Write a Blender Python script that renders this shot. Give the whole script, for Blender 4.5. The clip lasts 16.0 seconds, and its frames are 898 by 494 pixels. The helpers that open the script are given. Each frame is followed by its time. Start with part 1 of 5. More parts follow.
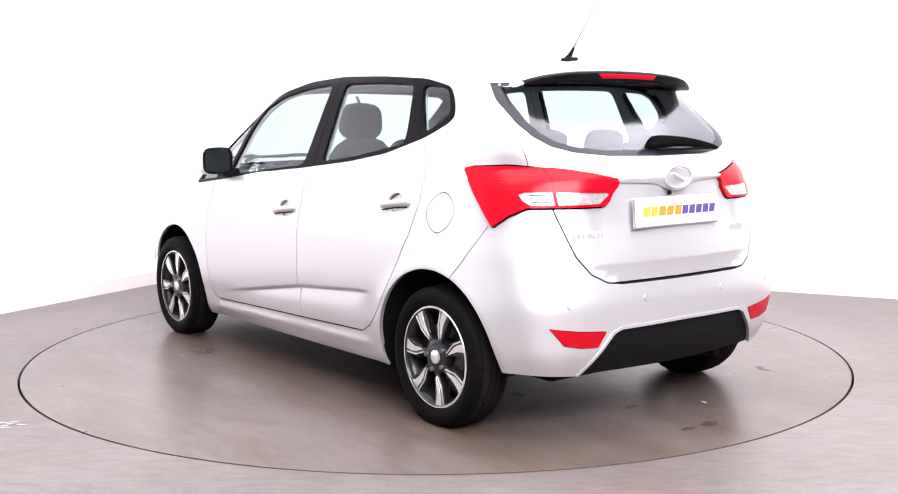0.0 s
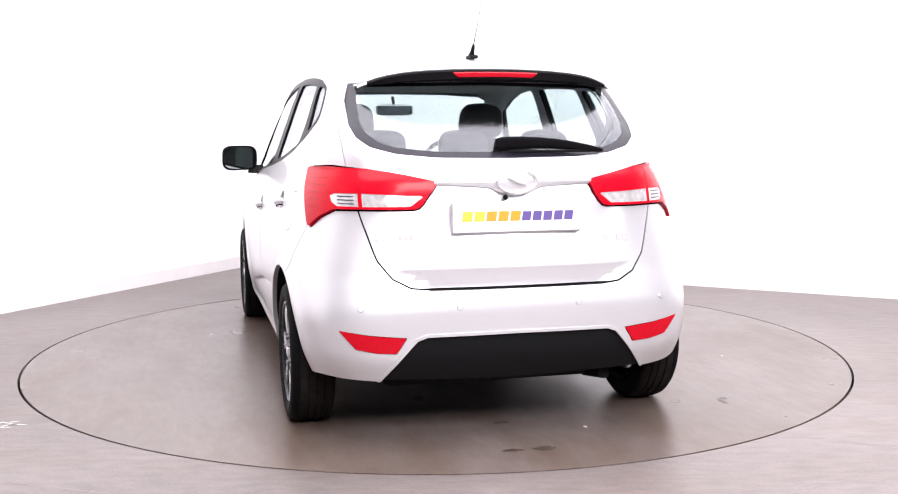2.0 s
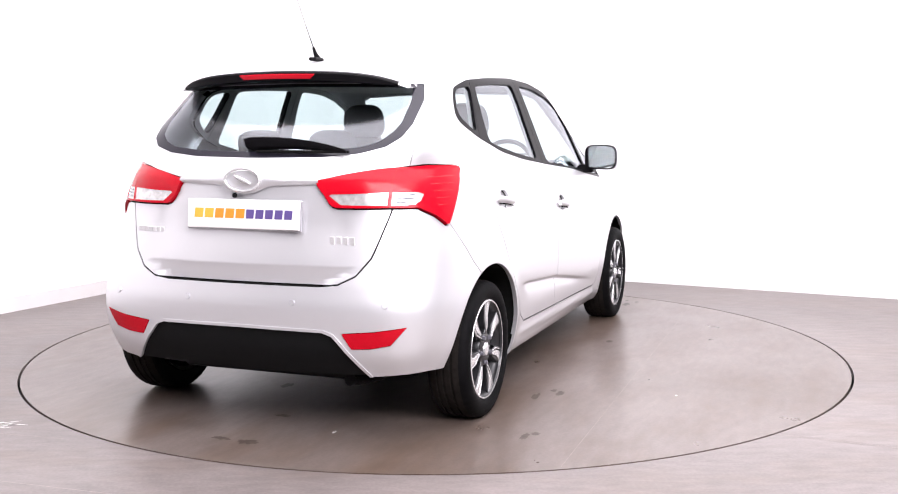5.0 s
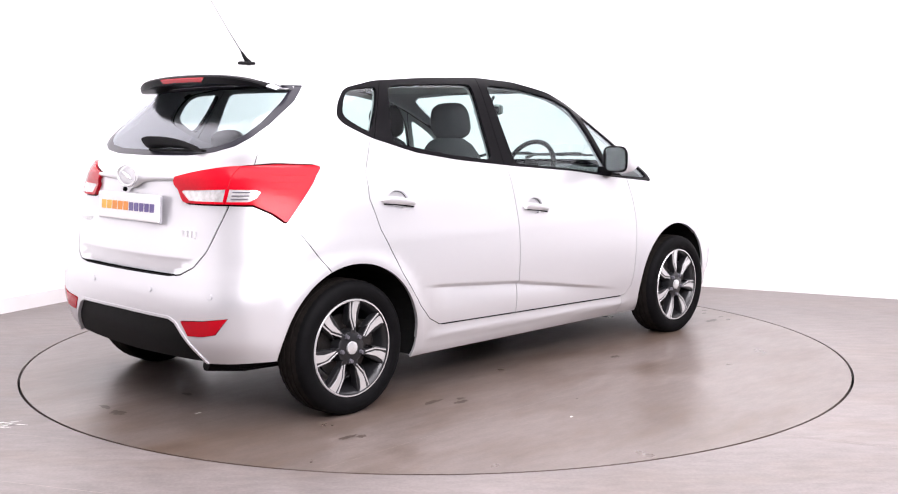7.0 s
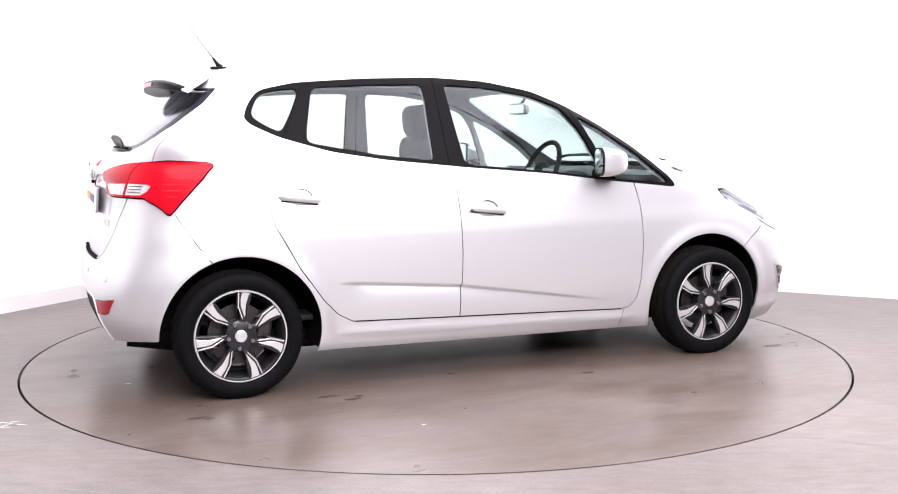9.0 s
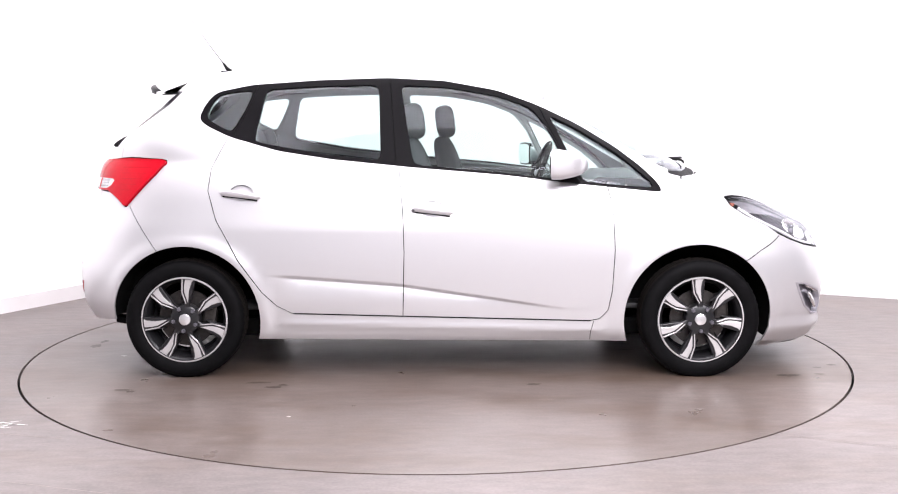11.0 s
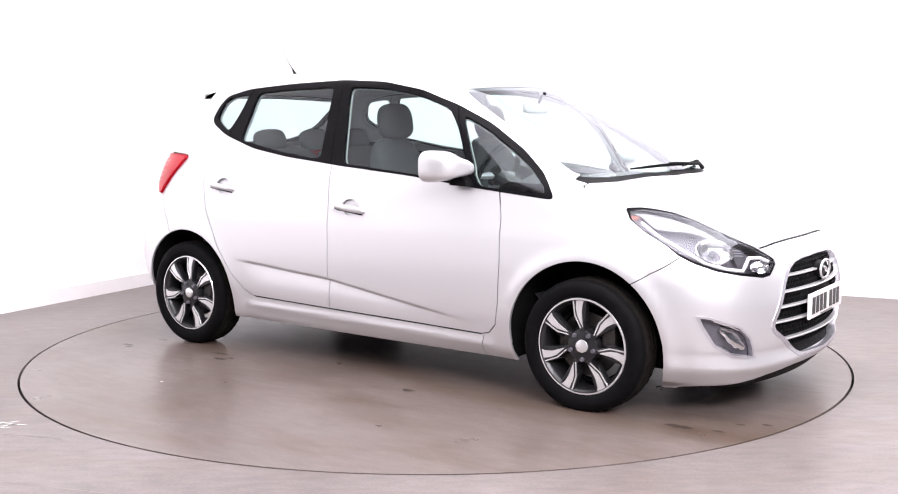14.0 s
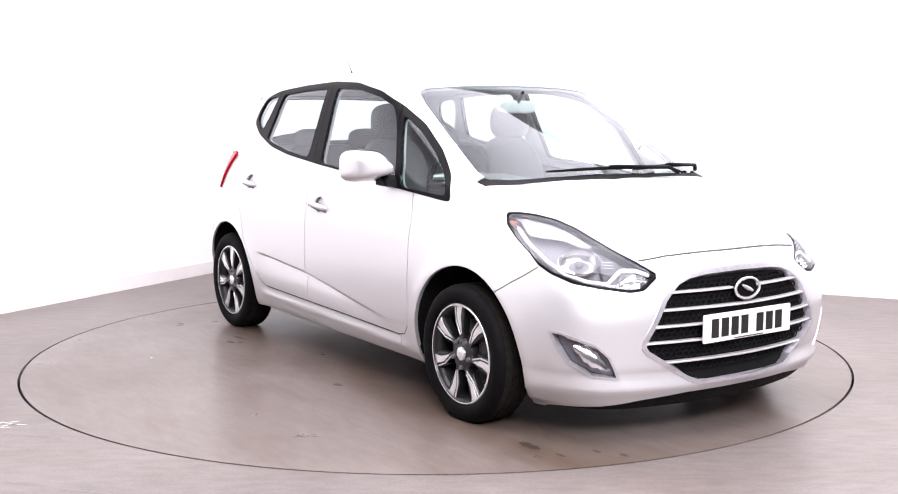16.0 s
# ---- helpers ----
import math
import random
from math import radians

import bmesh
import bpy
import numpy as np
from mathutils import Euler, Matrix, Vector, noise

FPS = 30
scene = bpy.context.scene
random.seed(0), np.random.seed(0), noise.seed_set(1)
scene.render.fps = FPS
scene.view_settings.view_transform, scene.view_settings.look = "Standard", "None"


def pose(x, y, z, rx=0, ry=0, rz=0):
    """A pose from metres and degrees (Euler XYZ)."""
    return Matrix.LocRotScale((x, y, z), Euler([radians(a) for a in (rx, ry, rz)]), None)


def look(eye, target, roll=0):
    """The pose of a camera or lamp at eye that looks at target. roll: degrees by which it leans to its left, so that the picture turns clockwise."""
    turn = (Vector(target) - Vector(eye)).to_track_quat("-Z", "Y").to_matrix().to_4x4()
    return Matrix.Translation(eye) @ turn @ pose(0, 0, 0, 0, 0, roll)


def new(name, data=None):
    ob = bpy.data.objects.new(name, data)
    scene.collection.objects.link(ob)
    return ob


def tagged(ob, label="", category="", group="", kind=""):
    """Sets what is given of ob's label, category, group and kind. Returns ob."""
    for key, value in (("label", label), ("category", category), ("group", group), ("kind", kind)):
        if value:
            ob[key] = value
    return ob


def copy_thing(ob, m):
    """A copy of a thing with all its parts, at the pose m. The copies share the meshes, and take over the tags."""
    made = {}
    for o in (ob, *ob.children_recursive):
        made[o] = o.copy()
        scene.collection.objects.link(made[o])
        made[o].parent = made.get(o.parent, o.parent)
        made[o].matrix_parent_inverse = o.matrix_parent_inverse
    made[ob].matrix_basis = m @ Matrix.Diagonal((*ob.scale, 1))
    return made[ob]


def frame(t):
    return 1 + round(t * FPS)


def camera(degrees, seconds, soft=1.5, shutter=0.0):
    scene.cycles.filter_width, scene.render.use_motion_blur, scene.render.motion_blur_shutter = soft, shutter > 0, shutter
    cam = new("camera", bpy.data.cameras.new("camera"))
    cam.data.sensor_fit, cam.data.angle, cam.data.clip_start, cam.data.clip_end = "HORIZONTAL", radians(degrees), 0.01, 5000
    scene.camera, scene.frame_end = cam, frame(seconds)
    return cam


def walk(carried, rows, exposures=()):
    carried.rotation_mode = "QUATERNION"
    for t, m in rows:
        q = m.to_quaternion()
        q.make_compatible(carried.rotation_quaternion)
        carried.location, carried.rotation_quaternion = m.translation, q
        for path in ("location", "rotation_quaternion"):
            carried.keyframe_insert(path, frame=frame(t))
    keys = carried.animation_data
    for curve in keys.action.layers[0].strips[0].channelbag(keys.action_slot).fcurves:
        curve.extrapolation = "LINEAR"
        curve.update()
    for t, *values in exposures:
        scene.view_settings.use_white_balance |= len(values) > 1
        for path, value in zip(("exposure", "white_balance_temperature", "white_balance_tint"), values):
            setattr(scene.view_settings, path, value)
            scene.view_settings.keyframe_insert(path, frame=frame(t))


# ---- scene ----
# ---- camera ----
EYE = (0.0, -6.0877, 1.2973)
cam = camera(46.17, 16.0, soft=1.1)
cam_pose = look(EYE, (0.06786, -0.12828, 0.60381), roll=-0.165)
walk(cam, [(0, cam_pose), (16, cam_pose)])

# ---- light ----
world = bpy.data.worlds.new("studio_world")
scene.world = world
world.use_nodes = True
world.node_tree.nodes["Background"].inputs[0].default_value = (1.0, 0.98, 0.97, 1)
world.node_tree.nodes["Background"].inputs[1].default_value = 0.02
scene.view_settings.exposure = 0.0


def ceiling_lamp(x, y, z, sx, sy, power, target=None, colour=(0.985, 0.946, 1.0)):
    data = bpy.data.lights.new("softbox_light", "AREA")
    data.shape, data.size, data.size_y, data.energy, data.color = "RECTANGLE", sx, sy, power, colour
    ob = new("softbox_light", data)
    ob.matrix_world = look((x, y, z), target or (x, y + 1e-4, 0))
    return ob


ceiling_lamp(0.7, -1.2, 4.3, 6.6, 6.4, 600)
ceiling_lamp(1.9, -6.2, 3.8, 5.4, 2.0, 650, (0, 0.2, 0.7))

# ---- materials ----


def material(name, colour, rough=0.5, metal=0.0, coat=0.0, vary=0.0, scale=20.0, bump=0.0, bump_scale=80.0,
             rough_vary=0.0, spec=0.5, emit=0.0):
    m = bpy.data.materials.new(name)
    m.use_nodes = True
    nt = m.node_tree
    b = nt.nodes["Principled BSDF"]
    b.inputs["Base Color"].default_value = (*colour, 1)
    b.inputs["Roughness"].default_value = rough
    b.inputs["Metallic"].default_value = metal
    b.inputs["Coat Weight"].default_value = coat
    b.inputs["Coat Roughness"].default_value = 0.04
    b.inputs["Specular IOR Level"].default_value = spec
    if emit:
        b.inputs["Emission Color"].default_value = (*colour, 1)
        b.inputs["Emission Strength"].default_value = emit
    if vary or bump or rough_vary:
        tc = nt.nodes.new("ShaderNodeTexCoord")
    if vary or rough_vary:
        n = nt.nodes.new("ShaderNodeTexNoise")
        n.inputs["Scale"].default_value, n.inputs["Detail"].default_value = scale, 6
        nt.links.new(tc.outputs["Object"], n.inputs["Vector"])
        if vary:
            r = nt.nodes.new("ShaderNodeMapRange")
            r.inputs["From Min"].default_value, r.inputs["From Max"].default_value = 0.3, 0.7
            r.inputs["To Min"].default_value, r.inputs["To Max"].default_value = 1 - vary, 1 + vary
            nt.links.new(n.outputs["Fac"], r.inputs["Value"])
            h = nt.nodes.new("ShaderNodeVectorMath")
            h.operation = "SCALE"
            h.inputs[0].default_value = colour
            nt.links.new(r.outputs[0], h.inputs["Scale"])
            nt.links.new(h.outputs[0], b.inputs["Base Color"])
        if rough_vary:
            r2 = nt.nodes.new("ShaderNodeMapRange")
            r2.inputs["From Min"].default_value, r2.inputs["From Max"].default_value = 0.3, 0.7
            r2.inputs["To Min"].default_value, r2.inputs["To Max"].default_value = max(rough - rough_vary, 0), rough + rough_vary
            nt.links.new(n.outputs["Fac"], r2.inputs["Value"])
            nt.links.new(r2.outputs[0], b.inputs["Roughness"])
    if bump:
        n2 = nt.nodes.new("ShaderNodeTexNoise")
        n2.inputs["Scale"].default_value, n2.inputs["Detail"].default_value = bump_scale, 3
        nt.links.new(tc.outputs["Object"], n2.inputs["Vector"])
        bp = nt.nodes.new("ShaderNodeBump")
        bp.inputs["Strength"].default_value, bp.inputs["Distance"].default_value = bump, 0.01
        nt.links.new(n2.outputs["Fac"], bp.inputs["Height"])
        nt.links.new(bp.outputs[0], b.inputs["Normal"])
    return m


def glass_material(name, tint, ior=1.5, rough=0.0):
    """Thin sheet glass: tinted clear sheet whose gloss rises at grazing angles."""
    m = bpy.data.materials.new(name)
    m.use_nodes = True
    nt = m.node_tree
    nt.nodes.clear()
    out = nt.nodes.new("ShaderNodeOutputMaterial")
    mix = nt.nodes.new("ShaderNodeMixShader")
    clear = nt.nodes.new("ShaderNodeBsdfTransparent")
    clear.inputs[0].default_value = (*tint, 1)
    gloss = nt.nodes.new("ShaderNodeBsdfGlossy")
    gloss.inputs["Roughness"].default_value = rough
    gloss.inputs["Color"].default_value = (0.92, 0.94, 1.0, 1)
    lw = nt.nodes.new("ShaderNodeLayerWeight")
    lw.inputs["Blend"].default_value = 0.5
    pw = nt.nodes.new("ShaderNodeMath")
    pw.operation = "POWER"
    pw.inputs[1].default_value = 4.0
    ma = nt.nodes.new("ShaderNodeMath")
    ma.operation = "MULTIPLY_ADD"
    base = ((ior - 1) / (ior + 1)) ** 2 * 2
    ma.inputs[1].default_value, ma.inputs[2].default_value = 1 - base, base
    nt.links.new(lw.outputs["Facing"], pw.inputs[0])
    nt.links.new(pw.outputs[0], ma.inputs[0])
    nt.links.new(ma.outputs[0], mix.inputs[0])
    nt.links.new(clear.outputs[0], mix.inputs[1])
    nt.links.new(gloss.outputs[0], mix.inputs[2])
    nt.links.new(mix.outputs[0], out.inputs[0])
    return m


def floor_material(name, colour, dark, rough, brown, stain, lanes=None):
    """Worn grey-mauve painted screed: broad cloudy stains, fine speckle, uneven sheen."""
    m = material(name, colour, rough)
    nt = m.node_tree
    b = nt.nodes["Principled BSDF"]
    tc = nt.nodes.new("ShaderNodeTexCoord")
    big, mid, fine = (nt.nodes.new("ShaderNodeTexNoise") for _ in range(3))
    for n, s, d in ((big, 0.7, 4), (mid, 3.2, 5), (fine, 70.0, 6)):
        n.inputs["Scale"].default_value, n.inputs["Detail"].default_value = s, d
        nt.links.new(tc.outputs["Object"], n.inputs["Vector"])
    add = nt.nodes.new("ShaderNodeMath")
    add.operation = "MULTIPLY_ADD"
    add.inputs[1].default_value = 0.3
    nt.links.new(mid.outputs["Fac"], add.inputs[0])
    nt.links.new(big.outputs["Fac"], add.inputs[2])
    add2 = nt.nodes.new("ShaderNodeMath")
    add2.operation = "MULTIPLY_ADD"
    add2.inputs[1].default_value = 0.55
    nt.links.new(fine.outputs["Fac"], add2.inputs[0])
    nt.links.new(add.outputs[0], add2.inputs[2])
    ramp = nt.nodes.new("ShaderNodeValToRGB")
    ramp.color_ramp.elements[0].position, ramp.color_ramp.elements[0].color = 0.25, (*dark, 1)
    ramp.color_ramp.elements[1].position, ramp.color_ramp.elements[1].color = 0.68, (*colour, 1)
    half = nt.nodes.new("ShaderNodeMath")
    half.operation = "MULTIPLY"
    half.inputs[1].default_value = 0.5
    nt.links.new(add2.outputs[0], half.inputs[0])
    nt.links.new(half.outputs[0], ramp.inputs[0])
    # brown tyre dirt in broken patches, drawn out along one way
    stretch = nt.nodes.new("ShaderNodeMapping")
    stretch.inputs["Scale"].default_value = (0.75, 2.1, 1.0)
    nt.links.new(tc.outputs["Object"], stretch.inputs["Vector"])
    dirt, streak = nt.nodes.new("ShaderNodeTexNoise"), nt.nodes.new("ShaderNodeTexNoise")
    dirt.inputs["Scale"].default_value, dirt.inputs["Detail"].default_value, dirt.inputs["Roughness"].default_value = 1.5, 9, 0.62
    streak.inputs["Scale"].default_value, streak.inputs["Detail"].default_value = 11.0, 8
    nt.links.new(stretch.outputs[0], dirt.inputs["Vector"])
    nt.links.new(stretch.outputs[0], streak.inputs["Vector"])
    amount = nt.nodes.new("ShaderNodeMapRange")
    amount.inputs["From Min"].default_value, amount.inputs["From Max"].default_value = 0.46, 0.72
    amount.inputs["To Min"].default_value, amount.inputs["To Max"].default_value = 0.0, stain
    nt.links.new(dirt.outputs["Fac"], amount.inputs["Value"])
    if lanes:
        # more brown in two broken lanes along x: (middle, half gauge)
        def calc(op, a, b_value=None, other=None):
            n = nt.nodes.new("ShaderNodeMath")
            n.operation = op
            nt.links.new(a, n.inputs[0])
            if b_value is not None:
                n.inputs[1].default_value = b_value
            if other is not None:
                nt.links.new(other, n.inputs[1])
            return n.outputs[0]
        axes = nt.nodes.new("ShaderNodeSeparateXYZ")
        nt.links.new(tc.outputs["Object"], axes.inputs[0])
        away = calc("ABSOLUTE", calc("SUBTRACT", calc("ABSOLUTE", calc("SUBTRACT", axes.outputs["Y"], lanes[0])), lanes[1]))
        lane = nt.nodes.new("ShaderNodeMapRange")
        lane.interpolation_type = "SMOOTHSTEP"
        lane.inputs["From Min"].default_value, lane.inputs["From Max"].default_value = 0.04, 0.42
        lane.inputs["To Min"].default_value, lane.inputs["To Max"].default_value = 1.0, 0.0
        nt.links.new(away, lane.inputs["Value"])
        broken = nt.nodes.new("ShaderNodeMapRange")
        broken.inputs["From Min"].default_value, broken.inputs["From Max"].default_value = 0.34, 0.62
        broken.inputs["To Min"].default_value, broken.inputs["To Max"].default_value = 0.15, 0.85
        nt.links.new(dirt.outputs["Fac"], broken.inputs["Value"])
        lane_amount = calc("MULTIPLY", lane.outputs[0], other=broken.outputs[0])
        amount_out = calc("MAXIMUM", amount.outputs[0], other=lane_amount)
    else:
        amount_out = amount.outputs[0]
    soil = nt.nodes.new("ShaderNodeMix")
    soil.data_type = "RGBA"
    soil.inputs["B"].default_value = (*brown, 1)
    nt.links.new(amount_out, soil.inputs["Factor"])
    nt.links.new(ramp.outputs[0], soil.inputs["A"])
    worn = nt.nodes.new("ShaderNodeMapRange")
    worn.inputs["From Min"].default_value, worn.inputs["From Max"].default_value = 0.3, 0.7
    worn.inputs["To Min"].default_value, worn.inputs["To Max"].default_value = 0.85, 1.13
    nt.links.new(streak.outputs["Fac"], worn.inputs["Value"])
    tone = nt.nodes.new("ShaderNodeVectorMath")
    tone.operation = "SCALE"
    nt.links.new(soil.outputs["Result"], tone.inputs[0])
    nt.links.new(worn.outputs[0], tone.inputs["Scale"])
    nt.links.new(tone.outputs[0], b.inputs["Base Color"])
    rr = nt.nodes.new("ShaderNodeMapRange")
    rr.inputs["From Min"].default_value, rr.inputs["From Max"].default_value = 0.1, 0.9
    rr.inputs["To Min"].default_value, rr.inputs["To Max"].default_value = rough - 0.06, rough + 0.07
    nt.links.new(mid.outputs["Fac"], rr.inputs["Value"])
    nt.links.new(rr.outputs[0], b.inputs["Roughness"])
    bp = nt.nodes.new("ShaderNodeBump")
    bp.inputs["Strength"].default_value, bp.inputs["Distance"].default_value = 0.05, 0.002
    nt.links.new(fine.outputs["Fac"], bp.inputs["Height"])
    nt.links.new(bp.outputs[0], b.inputs["Normal"])
    return m


M_FLOOR = floor_material("studio_floor", (0.225, 0.193, 0.186), (0.092, 0.077, 0.073), 0.42, (0.135, 0.10, 0.08), 0.5)
M_DISC = floor_material("turntable_deck", (0.188, 0.156, 0.145), (0.082, 0.062, 0.053), 0.30, (0.082, 0.053, 0.036), 0.8, (0.128, 0.80))
M_WALL = material("white_wall_paint", (0.86, 0.855, 0.86), 0.7, vary=0.02, scale=1.5, bump=0.05, bump_scale=60)
M_SKIRT = material("white_gloss_board", (0.77, 0.745, 0.745), 0.35, vary=0.03, scale=4)
M_CEIL = material("ceiling_paint", (0.7, 0.69, 0.69), 0.8, vary=0.04, scale=2)
M_BACK = material("workshop_wall", (0.16, 0.165, 0.19), 0.7, vary=0.15, scale=1.2)
M_STEEL = material("edge_steel", (0.25, 0.22, 0.2), 0.4, metal=0.6, vary=0.2, scale=30)
M_PAINT = material("silver_metallic_paint", (0.67, 0.662, 0.682), 0.35, metal=0.58, coat=0.5, vary=0.012, scale=900)
M_BLACK = material("gloss_black_trim", (0.005, 0.0046, 0.0055), 0.34, spec=0.05)
M_BORDER = material("black_printed_glass", (0.012, 0.011, 0.018), 0.28, spec=0.3)
M_MATT = material("black_grained_plastic", (0.0045, 0.0045, 0.005), 0.6, spec=0.12, bump=0.15, bump_scale=500, vary=0.1, scale=40)
M_GAP = material("panel_gap", (0.006, 0.006, 0.006), 0.9, spec=0.1)
M_TYRE = material("tyre_rubber", (0.003, 0.0029, 0.0034), 0.68, spec=0.08, vary=0.25, scale=25, bump=0.1, bump_scale=200)
M_TREAD = material("dusty_tread_rubber", (0.011, 0.009, 0.008), 0.85, spec=0.1, vary=0.3, scale=30)
M_ALLOY = material("machined_alloy", (0.82, 0.82, 0.83), 0.25, metal=0.7, vary=0.03, scale=200)
M_GREY = material("dark_grey_wheel_paint", (0.016, 0.016, 0.018), 0.35, metal=0.3, coat=0.2)
M_DISCB = material("brake_steel", (0.075, 0.07, 0.068), 0.4, metal=0.9, vary=0.15, scale=60)
M_CHROME = material("chrome", (0.88, 0.88, 0.89), 0.16, metal=1.0)
M_RED = material("red_lens", (0.43, 0.0025, 0.012), 0.22, coat=0.08, spec=0.15, vary=0.06, scale=60)
M_REDDARK = material("deep_red_lens", (0.36, 0.004, 0.012), 0.2, coat=0.2, spec=0.25)
M_CLEAR = material("clear_ribbed_lens", (0.74, 0.72, 0.72), 0.15, metal=0.35, coat=0.8, vary=0.08, scale=50)
M_TAILCLEAR = material("silvered_tail_lens", (0.62, 0.60, 0.60), 0.2, metal=0.5, coat=0.6, vary=0.22, scale=45)
M_LENS = glass_material("clear_lamp_lens", (0.95, 0.95, 0.96), 1.4)
M_GLASS = glass_material("green_tinted_glass", (0.78, 0.89, 0.865), 1.33, 0.04)
M_SCREEN = glass_material("windscreen_glass", (0.78, 0.88, 0.86), 1.32)
M_GLASSR = glass_material("rear_tinted_glass", (0.80, 0.87, 0.885), 1.52, 0.16)
M_SEAT = material("dark_grey_seat_cloth", (0.055, 0.055, 0.06), 0.85, vary=0.2, scale=120, bump=0.3, bump_scale=600)
M_DASH = material("charcoal_dashboard", (0.04, 0.04, 0.042), 0.6, bump=0.2, bump_scale=400)
M_LINER = material("pale_grey_headlining", (0.74, 0.73, 0.73), 0.9, vary=0.04, scale=60)
M_SATIN = material("satin_silver_trim", (0.80, 0.79, 0.80), 0.32, metal=0.6, vary=0.03, scale=90)
M_TRIM = material("grey_pillar_trim", (0.52, 0.52, 0.525), 0.75, vary=0.05, scale=40, bump=0.1, bump_scale=300)
M_BEZEL = material("graphite_lamp_bezel", (0.13, 0.125, 0.145), 0.35, metal=0.35, vary=0.08, scale=60)
M_GUIDE = material("white_light_guide", (0.88, 0.87, 0.88), 0.3, coat=0.3)
M_AMBER = material("faded_amber_reflector", (0.55, 0.20, 0.14), 0.3, coat=0.3)
M_PLATEW = material("white_plate", (0.82, 0.81, 0.80), 0.3, coat=0.3)
M_BAR = material("black_print", (0.012, 0.012, 0.012), 0.4)
M_ORANGE = material("orange_print", (0.80, 0.28, 0.03), 0.4)
M_YELLOW = material("amber_print", (0.82, 0.45, 0.06), 0.4)
M_PURPLE = material("violet_print", (0.11, 0.075, 0.25), 0.4)
M_MIRROR = material("mirror_glass", (0.75, 0.8, 0.78), 0.02, metal=1.0)
M_LAMP = material("satin_lamp_reflector", (0.58, 0.57, 0.61), 0.3, metal=0.7, vary=0.1, scale=40)
M_STAIN = material("oily_scuff", (0.055, 0.04, 0.032), 0.4, vary=0.5, scale=30)
M_SCUFF = material("white_paint_scuff", (0.7, 0.68, 0.66), 0.6, vary=0.2, scale=40)

# ---- mesh helpers ----


def part(name, bm, mat, parent=None, label="", smooth=False):
    me = bpy.data.meshes.new(name)
    bm.to_mesh(me)
    bm.free()
    for m in (mat if isinstance(mat, (list, tuple)) else (mat,)):
        me.materials.append(m)
    if smooth:
        me.polygons.foreach_set("use_smooth", [True] * len(me.polygons))
        me.set_sharp_from_angle(angle=radians(35))
    ob = new(name, me)
    ob.parent = parent
    if label:
        ob["label"] = label
    return ob


def box(bm, cx, cy, cz, sx, sy, sz, bevel=0.0, seg=2, turn=None):
    m = Matrix.Translation((cx, cy, cz)) @ (turn or Matrix()) @ Matrix.Diagonal((sx, sy, sz, 1))
    r = bmesh.ops.create_cube(bm, size=1, matrix=m)
    if bevel:
        es = {e for v in r["verts"] for e in v.link_edges}
        bmesh.ops.bevel(bm, geom=list(es), offset=bevel, segments=seg, affect="EDGES", profile=0.5)
    return bm


def tube(bm, path, radius, sides=8, caps=True):
    """A round bar along a list of points; radius: a number or one for each point."""
    path = [Vector(p) for p in path]
    rings = []
    for i, p in enumerate(path):
        d = (path[min(i + 1, len(path) - 1)] - path[max(i - 1, 0)]).normalized()
        a = d.orthogonal().normalized()
        if i:
            a = (prev - d * prev.dot(d)).normalized()
        prev = a
        b = d.cross(a)
        r = radius[i] if isinstance(radius, (list, tuple)) else radius
        rings.append([bm.verts.new(p + (a * math.cos(2 * math.pi * k / sides) + b * math.sin(2 * math.pi * k / sides)) * r)
                      for k in range(sides)])
    for r0, r1 in zip(rings, rings[1:]):
        for k in range(sides):
            bm.faces.new((r0[k], r0[(k + 1) % sides], r1[(k + 1) % sides], r1[k]))
    if caps:
        bm.faces.new(rings[0][::-1])
        bm.faces.new(rings[-1])
    return bm


def lathe(bm, profile, n=48, axis="y"):
    """Turn (radius, along) pairs about the y axis."""
    rings = []
    for r, a in profile:
        rings.append([bm.verts.new((r * math.cos(2 * math.pi * k / n), a, r * math.sin(2 * math.pi * k / n))) for k in range(n)])
    for r0, r1 in zip(rings, rings[1:]):
        for k in range(n):
            bm.faces.new((r0[k], r0[(k + 1) % n], r1[(k + 1) % n], r1[k]))
    return bm


def prism(bm, outline, y0, y1, bevel=0.0):
    """A plate with an outline of (x, z) between two y."""
    a = [bm.verts.new((x, y0, z)) for x, z in outline]
    b = [bm.verts.new((x, y1, z)) for x, z in outline]
    f = [bm.faces.new(a), bm.faces.new(b[::-1])]
    for i in range(len(a)):
        j = (i + 1) % len(a)
        f.append(bm.faces.new((a[j], a[i], b[i], b[j])))
    bmesh.ops.recalc_face_normals(bm, faces=f)
    if bevel:
        bmesh.ops.bevel(bm, geom=[e for e in f[0].edges] + [e for e in f[1].edges], offset=bevel, segments=2, affect="EDGES", profile=0.5)
    return bm

from functools import lru_cache

# ---- room ----


def line_meet(p, d, q, e):
    k = ((q[0] - p[0]) * e[1] - (q[1] - p[1]) * e[0]) / (d[0] * e[1] - d[1] * e[0])
    return (p[0] + d[0] * k, p[1] + d[1] * k)


